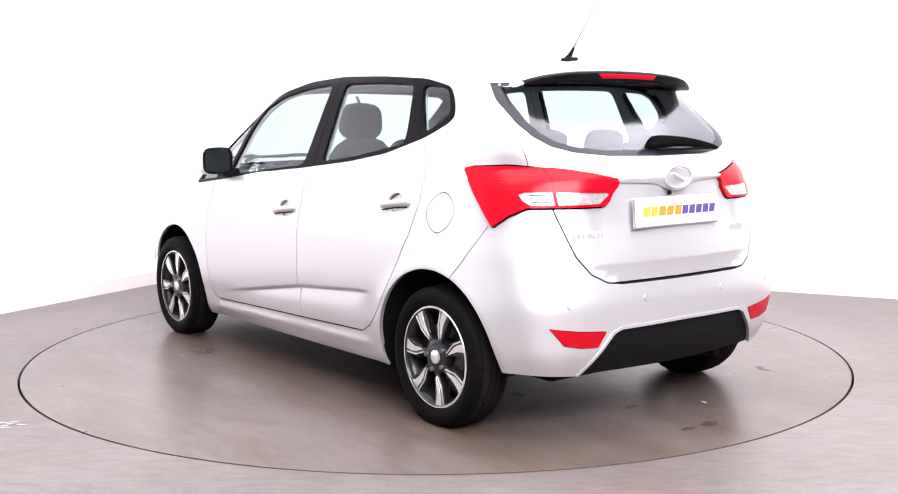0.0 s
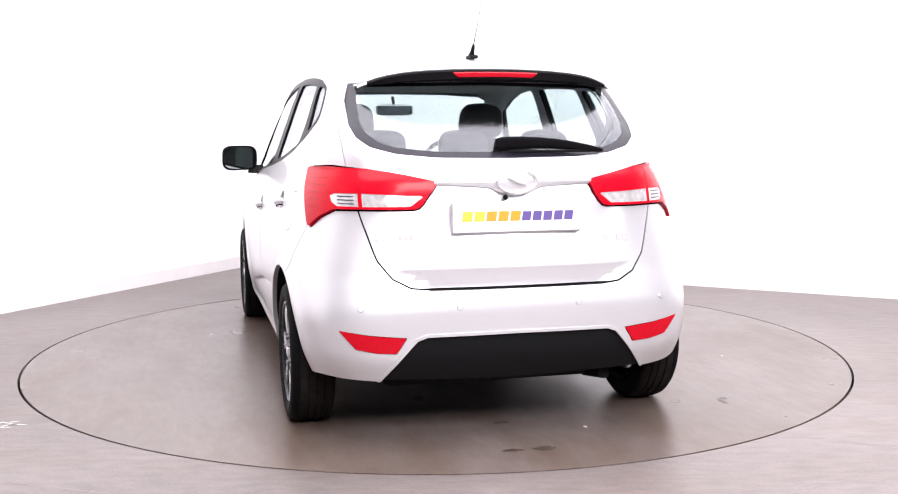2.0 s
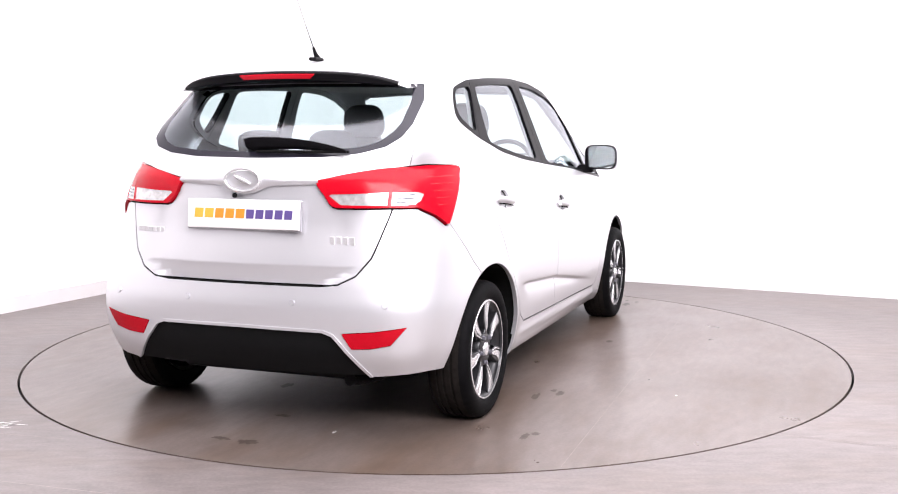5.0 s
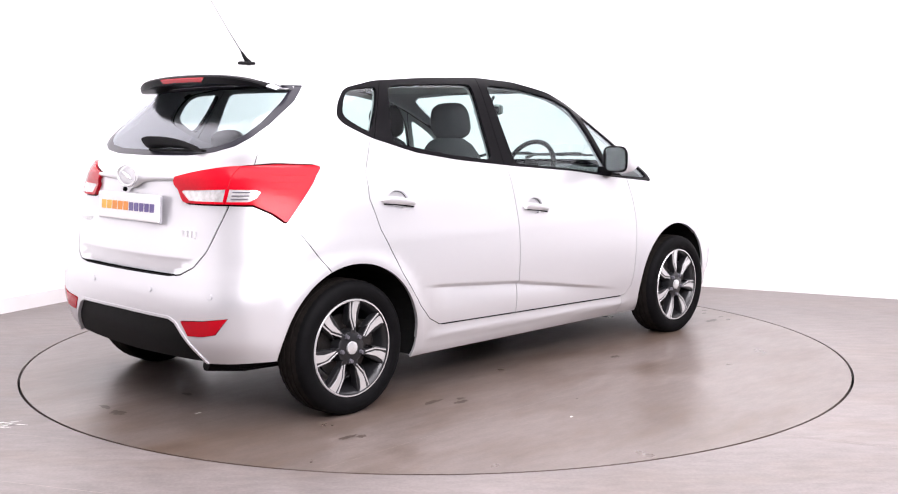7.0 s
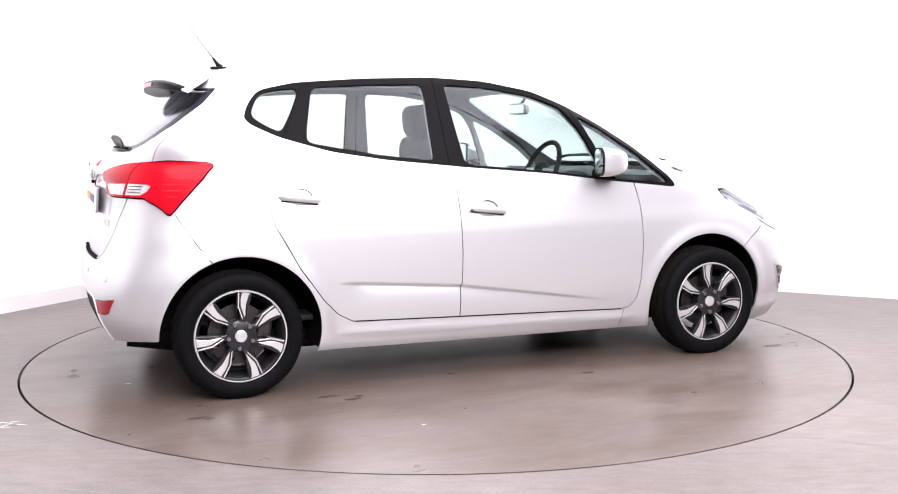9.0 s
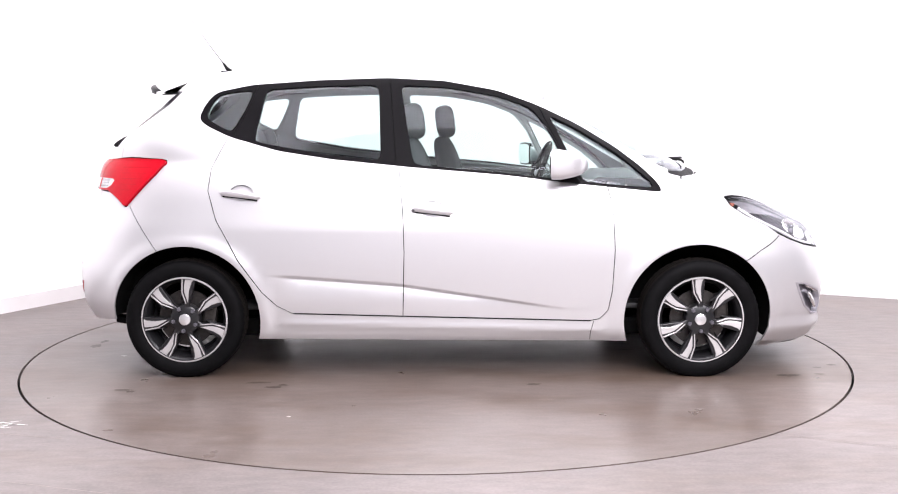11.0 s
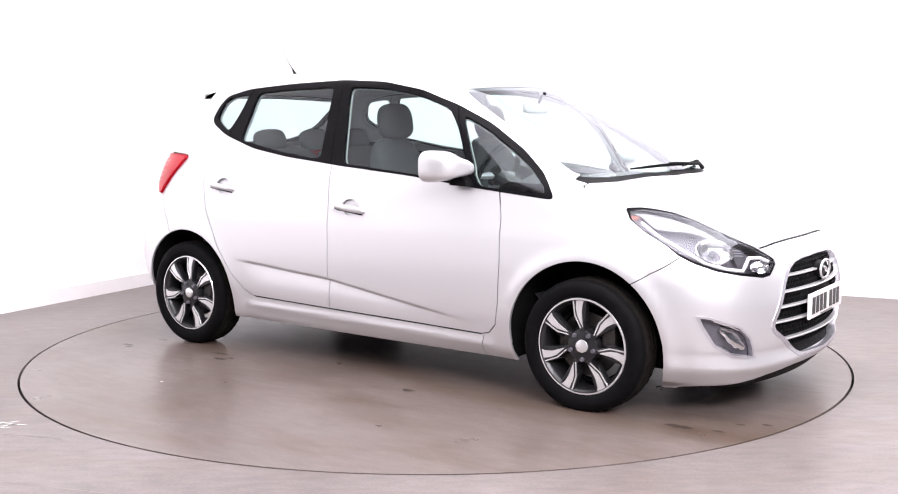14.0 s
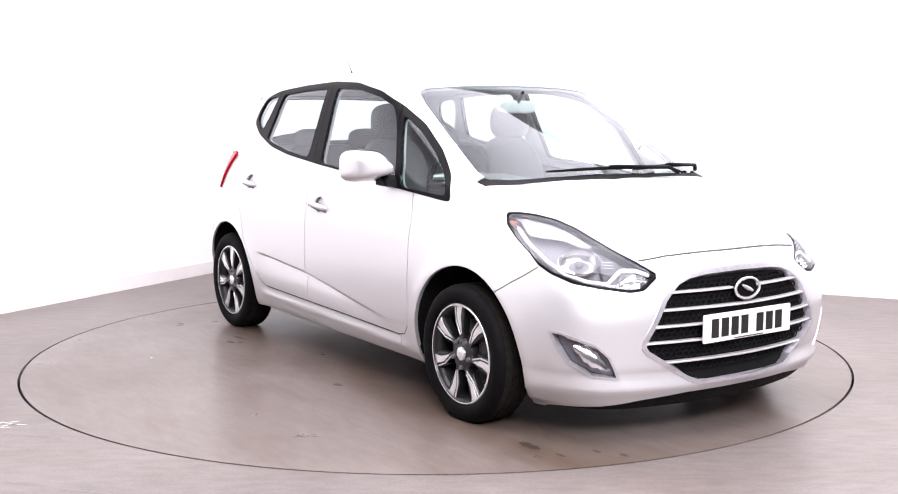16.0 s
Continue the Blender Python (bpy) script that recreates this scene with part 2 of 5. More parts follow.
WL0, WL1, WR0, WR1 = (-3.034, 1.152), (-2.18, 2.788), (1.31, 2.679), (3.419, 1.593)
corner = Vector(line_meet(WL0, (WL1[0] - WL0[0], WL1[1] - WL0[1]), WR0, (WR1[0] - WR0[0], WR1[1] - WR0[1])))
dl = (Vector(WL0) - corner).normalized()
dr = (Vector(WR1) - corner).normalized()
left_end, right_end = corner + dl * 14.5, corner + dr * 12.0


def rounded_corner(c, a, b, r, n=14):
    """Points of a round fillet between two wall lines, from a's side to b's."""
    half = a.angle(b) / 2
    back = r / math.tan(half)
    mid = c + (a + b).normalized() * (r / math.sin(half))
    p0, p1 = c + a * back - mid, c + b * back - mid
    ang = p0.angle_signed(p1)
    return [mid + Matrix.Rotation(-ang * i / n, 2) @ p0 for i in range(n + 1)]


plan = [left_end] + rounded_corner(corner, dl, dr, 0.8) + [right_end]


def wall_strip(name, pts, z0, z1, thick, mat, label, out=1):
    """An upright strip along plan points, with its visible face on the line."""
    bm = bmesh.new()
    n = len(pts)
    nor = []
    for i in range(n):
        d = (pts[min(i + 1, n - 1)] - pts[max(i - 1, 0)]).normalized()
        nor.append(Vector((-d.y, d.x)) * out * thick)
    rings = []
    for p, q in zip(pts, nor):
        o = p + q
        rings.append([bm.verts.new(c) for c in ((p.x, p.y, z0), (p.x, p.y, z1), (o.x, o.y, z1), (o.x, o.y, z0))])
    for r0, r1 in zip(rings, rings[1:]):
        for k in range(4):
            bm.faces.new((r0[k], r0[(k + 1) % 4], r1[(k + 1) % 4], r1[k]))
    bm.faces.new(rings[0])
    bm.faces.new(rings[-1][::-1])
    bmesh.ops.recalc_face_normals(bm, faces=bm.faces)
    return tagged(part(name, bm, mat), label, "wall", kind="structure")


ROOM_H = 4.6
wall_strip("wall_backdrop", plan, 0.0, ROOM_H, 0.15, M_WALL, "plain white painted studio wall with a rounded corner")
skirt = [p.copy() for p in plan]
tagged(wall_strip("baseboard", skirt, 0.0, 0.105, -0.012, M_SKIRT, "low white baseboard along the studio wall"), category="baseboard")
closing = [right_end, Vector((right_end.x, -9.0)), Vector((left_end.x, -9.0)), left_end]
wall_strip("wall_camera_side", closing, 0.0, ROOM_H, 0.15, M_BACK, "plain grey workshop wall behind the studio")

R_DISC = 2.277
bm = bmesh.new()
ring_in = [bm.verts.new((math.cos(a) * (R_DISC + 0.013), math.sin(a) * (R_DISC + 0.013), 0)) for a in np.linspace(0, 2 * math.pi, 192, endpoint=False)]
outer = [bm.verts.new((math.cos(a) * 30, math.sin(a) * 30, 0)) for a in np.linspace(0, 2 * math.pi, 192, endpoint=False)]
low = [bm.verts.new((v.co.x, v.co.y, -0.05)) for v in ring_in]
for i in range(192):
    j = (i + 1) % 192
    bm.faces.new((ring_in[i], outer[i], outer[j], ring_in[j]))
    bm.faces.new((ring_in[i], ring_in[j], low[j], low[i]))
bm.faces.new(low)
floor_ob = tagged(part("floor", bm, M_FLOOR), "worn grey-mauve painted concrete studio floor", "floor", kind="structure")

bm = bmesh.new()
box(bm, 0, -3, ROOM_H + 0.1, 40, 30, 0.2)
tagged(part("ceiling", bm, M_CEIL), "plain pale studio ceiling above the lamps", "ceiling", kind="structure")

# the turning deck, with its dark rim gap
turntable = tagged(new("turntable"), "round grey-mauve turntable deck flush with the studio floor", "turntable")
bm = bmesh.new()
top = [bm.verts.new((math.cos(a) * R_DISC, math.sin(a) * R_DISC, 0.0)) for a in np.linspace(0, 2 * math.pi, 192, endpoint=False)]
lowr = [bm.verts.new((v.co.x, v.co.y, -0.03)) for v in top]
bm.faces.new(top)
for i in range(192):
    bm.faces.new((top[i], lowr[i], lowr[(i + 1) % 192], top[(i + 1) % 192]))
part("deck", bm, M_DISC, turntable)
bm = bmesh.new()
for r0, r1, z in ((R_DISC, R_DISC + 0.013, -0.028),):
    a0 = [bm.verts.new((math.cos(a) * r0, math.sin(a) * r0, z)) for a in np.linspace(0, 2 * math.pi, 192, endpoint=False)]
    a1 = [bm.verts.new((math.cos(a) * r1, math.sin(a) * r1, z)) for a in np.linspace(0, 2 * math.pi, 192, endpoint=False)]
    for i in range(192):
        j = (i + 1) % 192
        bm.faces.new((a0[i], a1[i], a1[j], a0[j]))
part("rim_seal", bm, M_GAP, turntable, "dark rubber seal round the deck")

# ---- car body surface ----
# Car space: x forward from the rear axle, y to its left, z up.
XC = 1.3


def curve(pairs):
    """A smooth monotone-safe curve through (z, value) pairs."""
    xs, ys = np.array([p[0] for p in pairs], float), np.array([p[1] for p in pairs], float)
    h, d = np.diff(xs), np.diff(ys) / np.diff(xs)
    m = [0.0] * len(xs)
    m[0], m[-1] = float(d[0]), float(d[-1])
    for i in range(1, len(xs) - 1):
        if d[i - 1] * d[i] > 0:
            w1, w2 = 2 * h[i] + h[i - 1], h[i] + 2 * h[i - 1]
            m[i] = float((w1 + w2) / (w1 / d[i - 1] + w2 / d[i]))
    xs, ys, h, xl, last = [float(v) for v in xs], [float(v) for v in ys], [float(v) for v in h], [float(v) for v in xs], len(xs) - 2

    @lru_cache(maxsize=None)
    def f(x):
        i = 0
        while i < last and x > xl[i + 1]:
            i += 1
        t = min(max((x - xs[i]) / h[i], 0), 1)
        return ((2 * t**3 - 3 * t**2 + 1) * ys[i] + (t**3 - 2 * t**2 + t) * h[i] * m[i]
                + (3 * t**2 - 2 * t**3) * ys[i + 1] + (t**3 - t**2) * h[i] * m[i + 1])
    return f


X_REAR = curve([(0.13, -0.50), (0.17, -0.54), (0.28, -0.62), (0.40, -0.662), (0.55, -0.669), (0.64, -0.656), (0.72, -0.636),
                (0.90, -0.605), (1.00, -0.592), (1.07, -0.575), (1.12, -0.535), (1.17, -0.49), (1.25, -0.405), (1.44, -0.175),
                (1.50, -0.11), (1.55, -0.05), (1.58, 0.0), (1.60, 0.16), (1.606, 0.45)])
X_FRONT = curve([(0.13, 3.365), (0.17, 3.405), (0.25, 3.440), (0.34, 3.450), (0.48, 3.456), (0.60, 3.438), (0.70, 3.395), (0.76, 3.345), (0.80, 3.27),
                 (0.86, 3.15), (0.93, 3.00), (1.00, 2.84), (1.04, 2.75), (1.07, 2.69), (1.20, 2.44), (1.40, 2.04), (1.50, 1.84),
                 (1.55, 1.69), (1.58, 1.57), (1.60, 1.44), (1.606, 1.36)])
HALF_W = curve([(0.13, 0.79), (0.17, 0.82), (0.22, 0.852), (0.30, 0.872), (0.42, 0.891), (0.60, 0.898), (0.75, 0.894), (0.86, 0.878), (0.95, 0.862),
                (1.02, 0.845), (1.10, 0.815), (1.30, 0.745), (1.45, 0.690), (1.52, 0.655), (1.56, 0.61), (1.585, 0.54), (1.60, 0.44), (1.606, 0.2)])
K_REAR = curve([(0.17, 0.10), (0.5, 0.10), (0.7, 0.15), (0.95, 0.19), (1.1, 0.17), (1.2, 0.12), (1.3, 0.085), (1.45, 0.075), (1.612, 0.08)])
K_FRONT = curve([(0.17, 0.27), (0.5, 0.27), (0.7, 0.28), (0.82, 0.22), (0.93, 0.15), (1.0, 0.22), (1.06, 0.34), (1.4, 0.38), (1.55, 0.3), (1.612, 0.1)])
N_REAR = curve([(0.17, 7.0), (0.5, 9.0), (0.7, 8.5), (0.9, 7.5), (1.1, 6.6), (1.25, 12.0), (1.5, 12.0), (1.58, 4.5), (1.612, 3.0)])
N_FRONT = curve([(0.17, 9.0), (0.5, 10.0), (0.7, 9.0), (0.85, 7.0), (0.95, 7.5), (1.05, 7.5), (1.4, 8.0), (1.55, 5.0), (1.612, 3.0)])
BOW = curve([(0.17, 0.02), (0.6, 0.02), (0.8, 0.06), (0.95, 0.11), (1.1, 0.12), (1.5, 0.10), (1.612, 0.05)])
BOW_REAR = curve([(0.17, 0.01), (0.9, 0.01), (1.1, 0.03), (1.2, 0.06), (1.35, 0.10), (1.5, 0.09), (1.612, 0.05)])
U_REAR, U_SIDE = 0.87, 1.95
U_MID, U_END = U_REAR + U_SIDE, 2 * (U_REAR + U_SIDE) + 0.2
ARCH_X, ARCH_Z, ARCH_R = (-0.012, 2.62), 0.303, 0.382
Z_BASE, Z_TOP = 0.13, 1.606


def ease(t):
    t = min(max(t, 0.0), 1.0)
    return t * t * (3 - 2 * t)


def surface(u, z):
    return surface_at(round(u, 6), round(z, 6)).copy()


@lru_cache(maxsize=None)
def surface_at(u, z):
    """A point of the left half of the body: u runs from the tail's middle along the side to the nose's middle."""
    z = min(max(z, Z_BASE), Z_TOP)
    u = min(max(u, 0.0), U_END)
    front = u > U_MID
    if front:
        v, side = U_END - u, U_SIDE + 0.2
        n, k, end = N_FRONT(z), K_FRONT(z), X_FRONT(z)
    else:
        v, side = u, U_SIDE
        n, k, end = N_REAR(z), K_REAR(z), X_REAR(z)
    dx, dy = (1.0, v / U_REAR) if v < U_REAR else (1.0 - (v - U_REAR) / side, 1.0)
    s = (abs(dx) ** n + abs(dy) ** n) ** (-1.0 / n)
    dx, dy = dx * s, dy * s
    y = HALF_W(z) * dy
    reach = abs(end - XC) - k * y * y
    x = XC + (reach * dx if front else -reach * dx)
    q = (x - XC) / 2.0
    y *= 1 - (BOW(z) if q > 0 else BOW_REAR(z)) * q * q
    if dy > 0.6 and 0.15 < z < 0.92:
        w = ease((dy - 0.7) / 0.25)
        # pressed line across the doors, deepest just under its edge
        zc = 0.530 - 0.079 * (x - 0.5) if x < 1.1 else 0.4826 - 0.152 * (x - 1.1)
        t = zc - z
        fade = ease((x - 0.42) / 0.2) * ease((2.05 - x) / 0.7)
        if t > -0.02:
            y -= 0.026 * w * fade * ease((t + 0.008) / 0.022) * math.exp(-max(t, 0) / 0.070)
        for ax in ARCH_X:
            r = math.hypot(x - ax, z - ARCH_Z)
            y += 0.012 * w * math.exp(-(((r - ARCH_R - 0.01) / 0.045) ** 2))
    if x < -0.3 and 0.647 < z < 0.74 and y < 0.6:
        # tailgate's lower edge tucked in behind the bumper
        x += 0.030 * ease((0.40 + 1.7 * (z - 0.647) - y) / 0.05) * min(max((0.728 - z) / 0.08, 0.0), 1.0)
    if dy > 0.9 and 0.16 < z < 0.34 and 0.4 < x < 2.2:
        # ledge along the sill under the doors
        t = (z - (0.283 - 0.026 * (x - 0.5))) / 0.022
        y += 0.008 * ease((x - 0.42) / 0.12) * ease((2.18 - x) / 0.12) * math.exp(-t * t)
    if front and dx > 0.8 and 0.17 < z < 0.36:
        # chin of the front bumper, with a hollow above it
        x += (0.011 * math.exp(-(((z - 0.235) / 0.024) ** 2)) - 0.008 * math.exp(-(((z - 0.295) / 0.022) ** 2))) * ease((dx - 0.8) / 0.12)
    if x < -0.3 and 0.74 < z < 1.04 and y < 0.5:
        # shallow number plate bay of the tailgate
        x += 0.012 * ease((0.50 - y) / 0.08) * ease((z - 0.74) / 0.16) * ease((1.035 - z) / 0.02)
    return Vector((x, y, z))


@lru_cache(maxsize=None)
def facing(u, z):
    e = 0.002
    u0, u1 = max(u - e, 0), min(u + e, U_END)
    z0, z1 = max(z - e, Z_BASE), min(z + e, Z_TOP)
    d = (surface(u1, z) - surface(u0, z)).cross(surface(u, z1) - surface(u, z0))
    d = -d
    if u <= 1e-6 or u >= U_END - 1e-6:
        d.y = 0
    return d.normalized() if d.length > 1e-12 else Vector((0, 0, 1))


def solve_u(test, lo, hi):
    for _ in range(40):
        m = (lo + hi) / 2
        lo, hi = (m, hi) if test(m) else (lo, m)
    return (lo + hi) / 2


def sd(x, z):
    """Surface place of a point of the side at (x, z)."""
    return (solve_u(lambda u: surface(u, z).x < x, 0.0, U_END), z)


def re(y, z):
    """Surface place of a point of the tail at (y, z)."""
    if y <= 0:
        return (-0.05, z)
    return (solve_u(lambda u: surface(u, z).y < y, 0.0, U_REAR + 0.6), z)


def fr(y, z):
    """Surface place of a point of the nose at (y, z)."""
    if y <= 0:
        return (U_END + 0.05, z)
    return (solve_u(lambda u: surface(u, z).y > y, U_END - U_REAR - 0.6, U_END), z)


def sds(pts, step=0.07):
    """Surface places along straight stretches of the side, given as (x, z) corners."""
    out = []
    n = len(pts)
    for i in range(n - 1):
        (x0, z0), (x1, z1) = pts[i], pts[i + 1]
        m = max(1, int(math.hypot(x1 - x0, z1 - z0) / step + 0.5))
        out += [sd(x0 + (x1 - x0) * k / m, z0 + (z1 - z0) * k / m) for k in range(m)]
    return out + [sd(*pts[-1])]


def rounded(pts, it=2, closed=True):
    """Softens the corners of an outline by cutting them."""
    for _ in range(it):
        out = []
        n = len(pts)
        for i in range(n if closed else n - 1):
            a, b = pts[i], pts[(i + 1) % n]
            k = min(0.2, 0.022 / max(math.hypot(b[0] - a[0], b[1] - a[1]), 1e-6))
            out += [(a[0] * (1 - k) + b[0] * k, a[1] * (1 - k) + b[1] * k), (a[0] * k + b[0] * (1 - k), a[1] * k + b[1] * (1 - k))]
        if not closed:
            out = [pts[0]] + out[1:-1] + [pts[-1]]
        pts = out
    return pts


def band(pts, half):
    """The outline of a strip of that half width along a line of surface places."""
    left, right = [], []
    n = len(pts)
    for i in range(n):
        a, b = pts[max(i - 1, 0)], pts[min(i + 1, n - 1)]
        d = Vector((b[0] - a[0], b[1] - a[1])).normalized()
        left.append((pts[i][0] - d.y * half, pts[i][1] + d.x * half))
        right.append((pts[i][0] + d.y * half, pts[i][1] - d.x * half))
    return left + right[::-1]


def grown(poly, by):
    """The outline moved outwards by that much."""
    n = len(poly)
    area = sum(poly[i][0] * poly[(i + 1) % n][1] - poly[(i + 1) % n][0] * poly[i][1] for i in range(n))
    sgn = 1 if area > 0 else -1
    out = []
    for i in range(n):
        a, b, c = Vector(poly[i - 1]), Vector(poly[i]), Vector(poly[(i + 1) % n])
        d0, d1 = (b - a).normalized(), (c - b).normalized()
        n0, n1 = Vector((d0.y, -d0.x)), Vector((d1.y, -d1.x))
        m = (n0 + n1)
        m = m / max(m.length_squared / 2, 0.6)
        out.append((b.x + m.x * by * sgn, b.y + m.y * by * sgn))
    return out


def inside(poly, x, z):
    hit = False
    n = len(poly)
    for i in range(n):
        x0, z0 = poly[i]
        x1, z1 = poly[(i + 1) % n]
        if (z0 > z) != (z1 > z) and x < (x1 - x0) * (z - z0) / (z1 - z0) + x0:
            hit = not hit
    return hit


class Skin:
    """The body's sheet laid flat in (u, z), cut along outlines and sorted into panels."""

    def __init__(self):
        self.bm = bmesh.new()
        us = list(np.linspace(0, U_REAR * 0.75, 14)) + list(np.linspace(U_REAR * 0.75, U_REAR + 0.45, 20))[1:]
        us += list(np.linspace(U_REAR + 0.45, U_END - U_REAR - 0.5, 56))[1:] + list(np.linspace(U_END - U_REAR - 0.5, U_END - U_REAR * 0.7, 22))[1:]
        us += list(np.linspace(U_END - U_REAR * 0.7, U_END, 14))[1:]
        zs = list(np.arange(0.13, 0.60, 0.0199)) + list(np.arange(0.60, 0.75, 0.012)) + list(np.arange(0.75, 1.50, 0.022))
        zs += list(np.linspace(1.50, 1.57, 8)) + [1.606 - 0.036 * (1 - i / 14) ** 1.6 for i in range(1, 15)]
        vs = [[self.bm.verts.new((u, 0, z)) for z in zs] for u in us]
        for i in range(len(us) - 1):
            for j in range(len(zs) - 1):
                self.bm.faces.new((vs[i][j], vs[i + 1][j], vs[i + 1][j + 1], vs[i][j + 1]))
        self.tag = self.bm.faces.layers.int.new("panel")
        self.names = ["body_shell"]

    def cut(self, poly, name, only=None):
        """Cuts along the outline and gives the faces within to the named panel."""
        bm, n = self.bm, len(poly)
        lo_u, hi_u = min(p[0] for p in poly), max(p[0] for p in poly)
        lo_z, hi_z = min(p[1] for p in poly), max(p[1] for p in poly)

        def near(a, b, c, d):
            got = []
            for f in bm.faces:
                us, zs = [v.co.x for v in f.verts], [v.co.z for v in f.verts]
                if min(us) < b and max(us) > a and min(zs) < d and max(zs) > c:
                    got.append(f)
            return got
        local = set(near(lo_u - 0.01, hi_u + 0.01, lo_z - 0.01, hi_z + 0.01))
        for i in range(n):
            a, b = poly[i], poly[(i + 1) % n]
            d = Vector((b[0] - a[0], 0, b[1] - a[1]))
            if d.length < 1e-5:
                continue
            e = 1e-4
            a0, a1, c0, c1 = min(a[0], b[0]) - e, max(a[0], b[0]) + e, min(a[1], b[1]) - e, max(a[1], b[1]) + e
            nor = Vector((d.z, 0, -d.x)).normalized()
            base = Vector((a[0], 0, a[1]))
            hit = []
            for f in local:
                if not f.is_valid:
                    continue
                us, zs = [v.co.x for v in f.verts], [v.co.z for v in f.verts]
                if min(us) < a1 and max(us) > a0 and min(zs) < c1 and max(zs) > c0:
                    side = [(v.co - base).dot(nor) for v in f.verts]
                    if min(side) < -1e-6 and max(side) > 1e-6:
                        hit.append(f)
            if not hit:
                continue
            geom = list({v for f in hit for v in f.verts}) + list({x for f in hit for x in f.edges}) + hit
            r = bmesh.ops.bisect_plane(bm, geom=geom, dist=1e-6, plane_co=base, plane_no=nor)
            local.update(g for g in r["geom"] if isinstance(g, bmesh.types.BMFace))
            local = {f for f in local if f.is_valid}
        if name not in self.names:
            self.names.append(name)
        k = self.names.index(name)
        allow = None if only is None else {self.names.index(o) for o in only if o in self.names}
        for f in local:
            c = f.calc_center_median()
            if inside(poly, c.x, c.z) and (allow is None or f[self.tag] in allow):
                f[self.tag] = k

    def panel(self, name, mat, parent, side=1, sink=0.0, lip=0.012, label="", both=False, out=None, curve_in=0.0):
        """One panel as a mesh in car space, with turned-in edges. side: 1 left, -1 right; both: both halves in one."""
        k = self.names.index(name)
        verts, normals, faces, cache = [], [], [], {}

        def put(v, s, deep):
            key = (v, s, deep) if v.co.x > 1e-6 and v.co.x < U_END - 1e-6 or deep else (v, 0, deep)
            if key not in cache:
                p, n = surface(v.co.x, v.co.z), facing(v.co.x, v.co.z)
                p = p - n * (sink + (lip if deep else 0))
                if v.co.x <= 1e-6 or v.co.x >= U_END - 1e-6:
                    p.y = 0
                cache[key] = len(verts)
                verts.append((p.x, p.y * s, p.z))
                normals.append((n.x, n.y * s, n.z))
            return cache[key]
        own = [f for f in self.bm.faces if f[self.tag] == k]
        for s in ((1, -1) if both else (side,)):
            for f in own:
                ids = [put(v, s, False) for v in f.verts]
                faces.append(ids if s < 0 else ids[::-1])
            if lip:
                for f in own:
                    for l in f.loops:
                        e = l.edge
                        others = [g for g in e.link_faces if g is not f]
                        if others and others[0][self.tag] == k:
                            continue
                        if not others and e.verts[0].co.z > 1.6 and e.verts[1].co.z > 1.6:
                            continue
                        if not others and (e.verts[0].co.x < 1e-6 or e.verts[0].co.x > U_END - 1e-6) and both:
                            continue
                        a, b = l.vert, l.link_loop_next.vert
                        base = len(verts)
                        for v, deep in ((a, 0), (b, 0), (b, 1), (a, 1)):
                            p, n = surface(v.co.x, v.co.z), facing(v.co.x, v.co.z)
                            p = p - n * (sink + lip * deep)
                            verts.append((p.x, p.y * s, p.z))
                        va, vb = Vector(verts[base + 1]) - Vector(verts[base]), Vector(verts[base + 2]) - Vector(verts[base + 1])
                        m = va.cross(vb)
                        m = m.normalized() if m.length > 1e-12 else Vector((0, 0, 1))
                        if s > 0:
                            m = -m
                        normals.extend([tuple(m)] * 4)
                        q = [base, base + 1, base + 2, base + 3]
                        faces.append(q if s < 0 else q[::-1])
        # over the flat crown of the roof the sheet's own facets give the shading
        crown = {}
        for ids in faces:
            if all(verts[i][2] > 1.55 for i in ids):
                p = [Vector(verts[i]) for i in ids]
                m = (p[1] - p[0]).cross(p[2] - p[1])
                for i in ids:
                    crown[i] = crown.get(i, Vector()) + m
        for i, m in crown.items():
            if m.length > 1e-12 and m.z > 0:
                normals[i] = tuple(m.normalized())
        me = bpy.data.meshes.new(out or name)
        me.from_pydata(verts, [], faces)
        me.polygons.foreach_set("use_smooth", [True] * len(me.polygons))
        me.materials.append(mat)
        me.normals_split_custom_set_from_vertices(normals)
        me.update()
        ob = new(out or name, me)
        ob.parent = parent
        if label:
            ob["label"] = label
        return ob


car = tagged(new("hatchback_car"), "silver five-door hatchback with black window frames on a turntable", "car")
CAR_SHIFT = (-1.2741, 0.1281)

skin = Skin()
# panel outlines, given as surface places


def outline_side(pts, it):
    pts = rounded(pts, it) if it else pts
    return sds(pts + [pts[0]])[:-1]


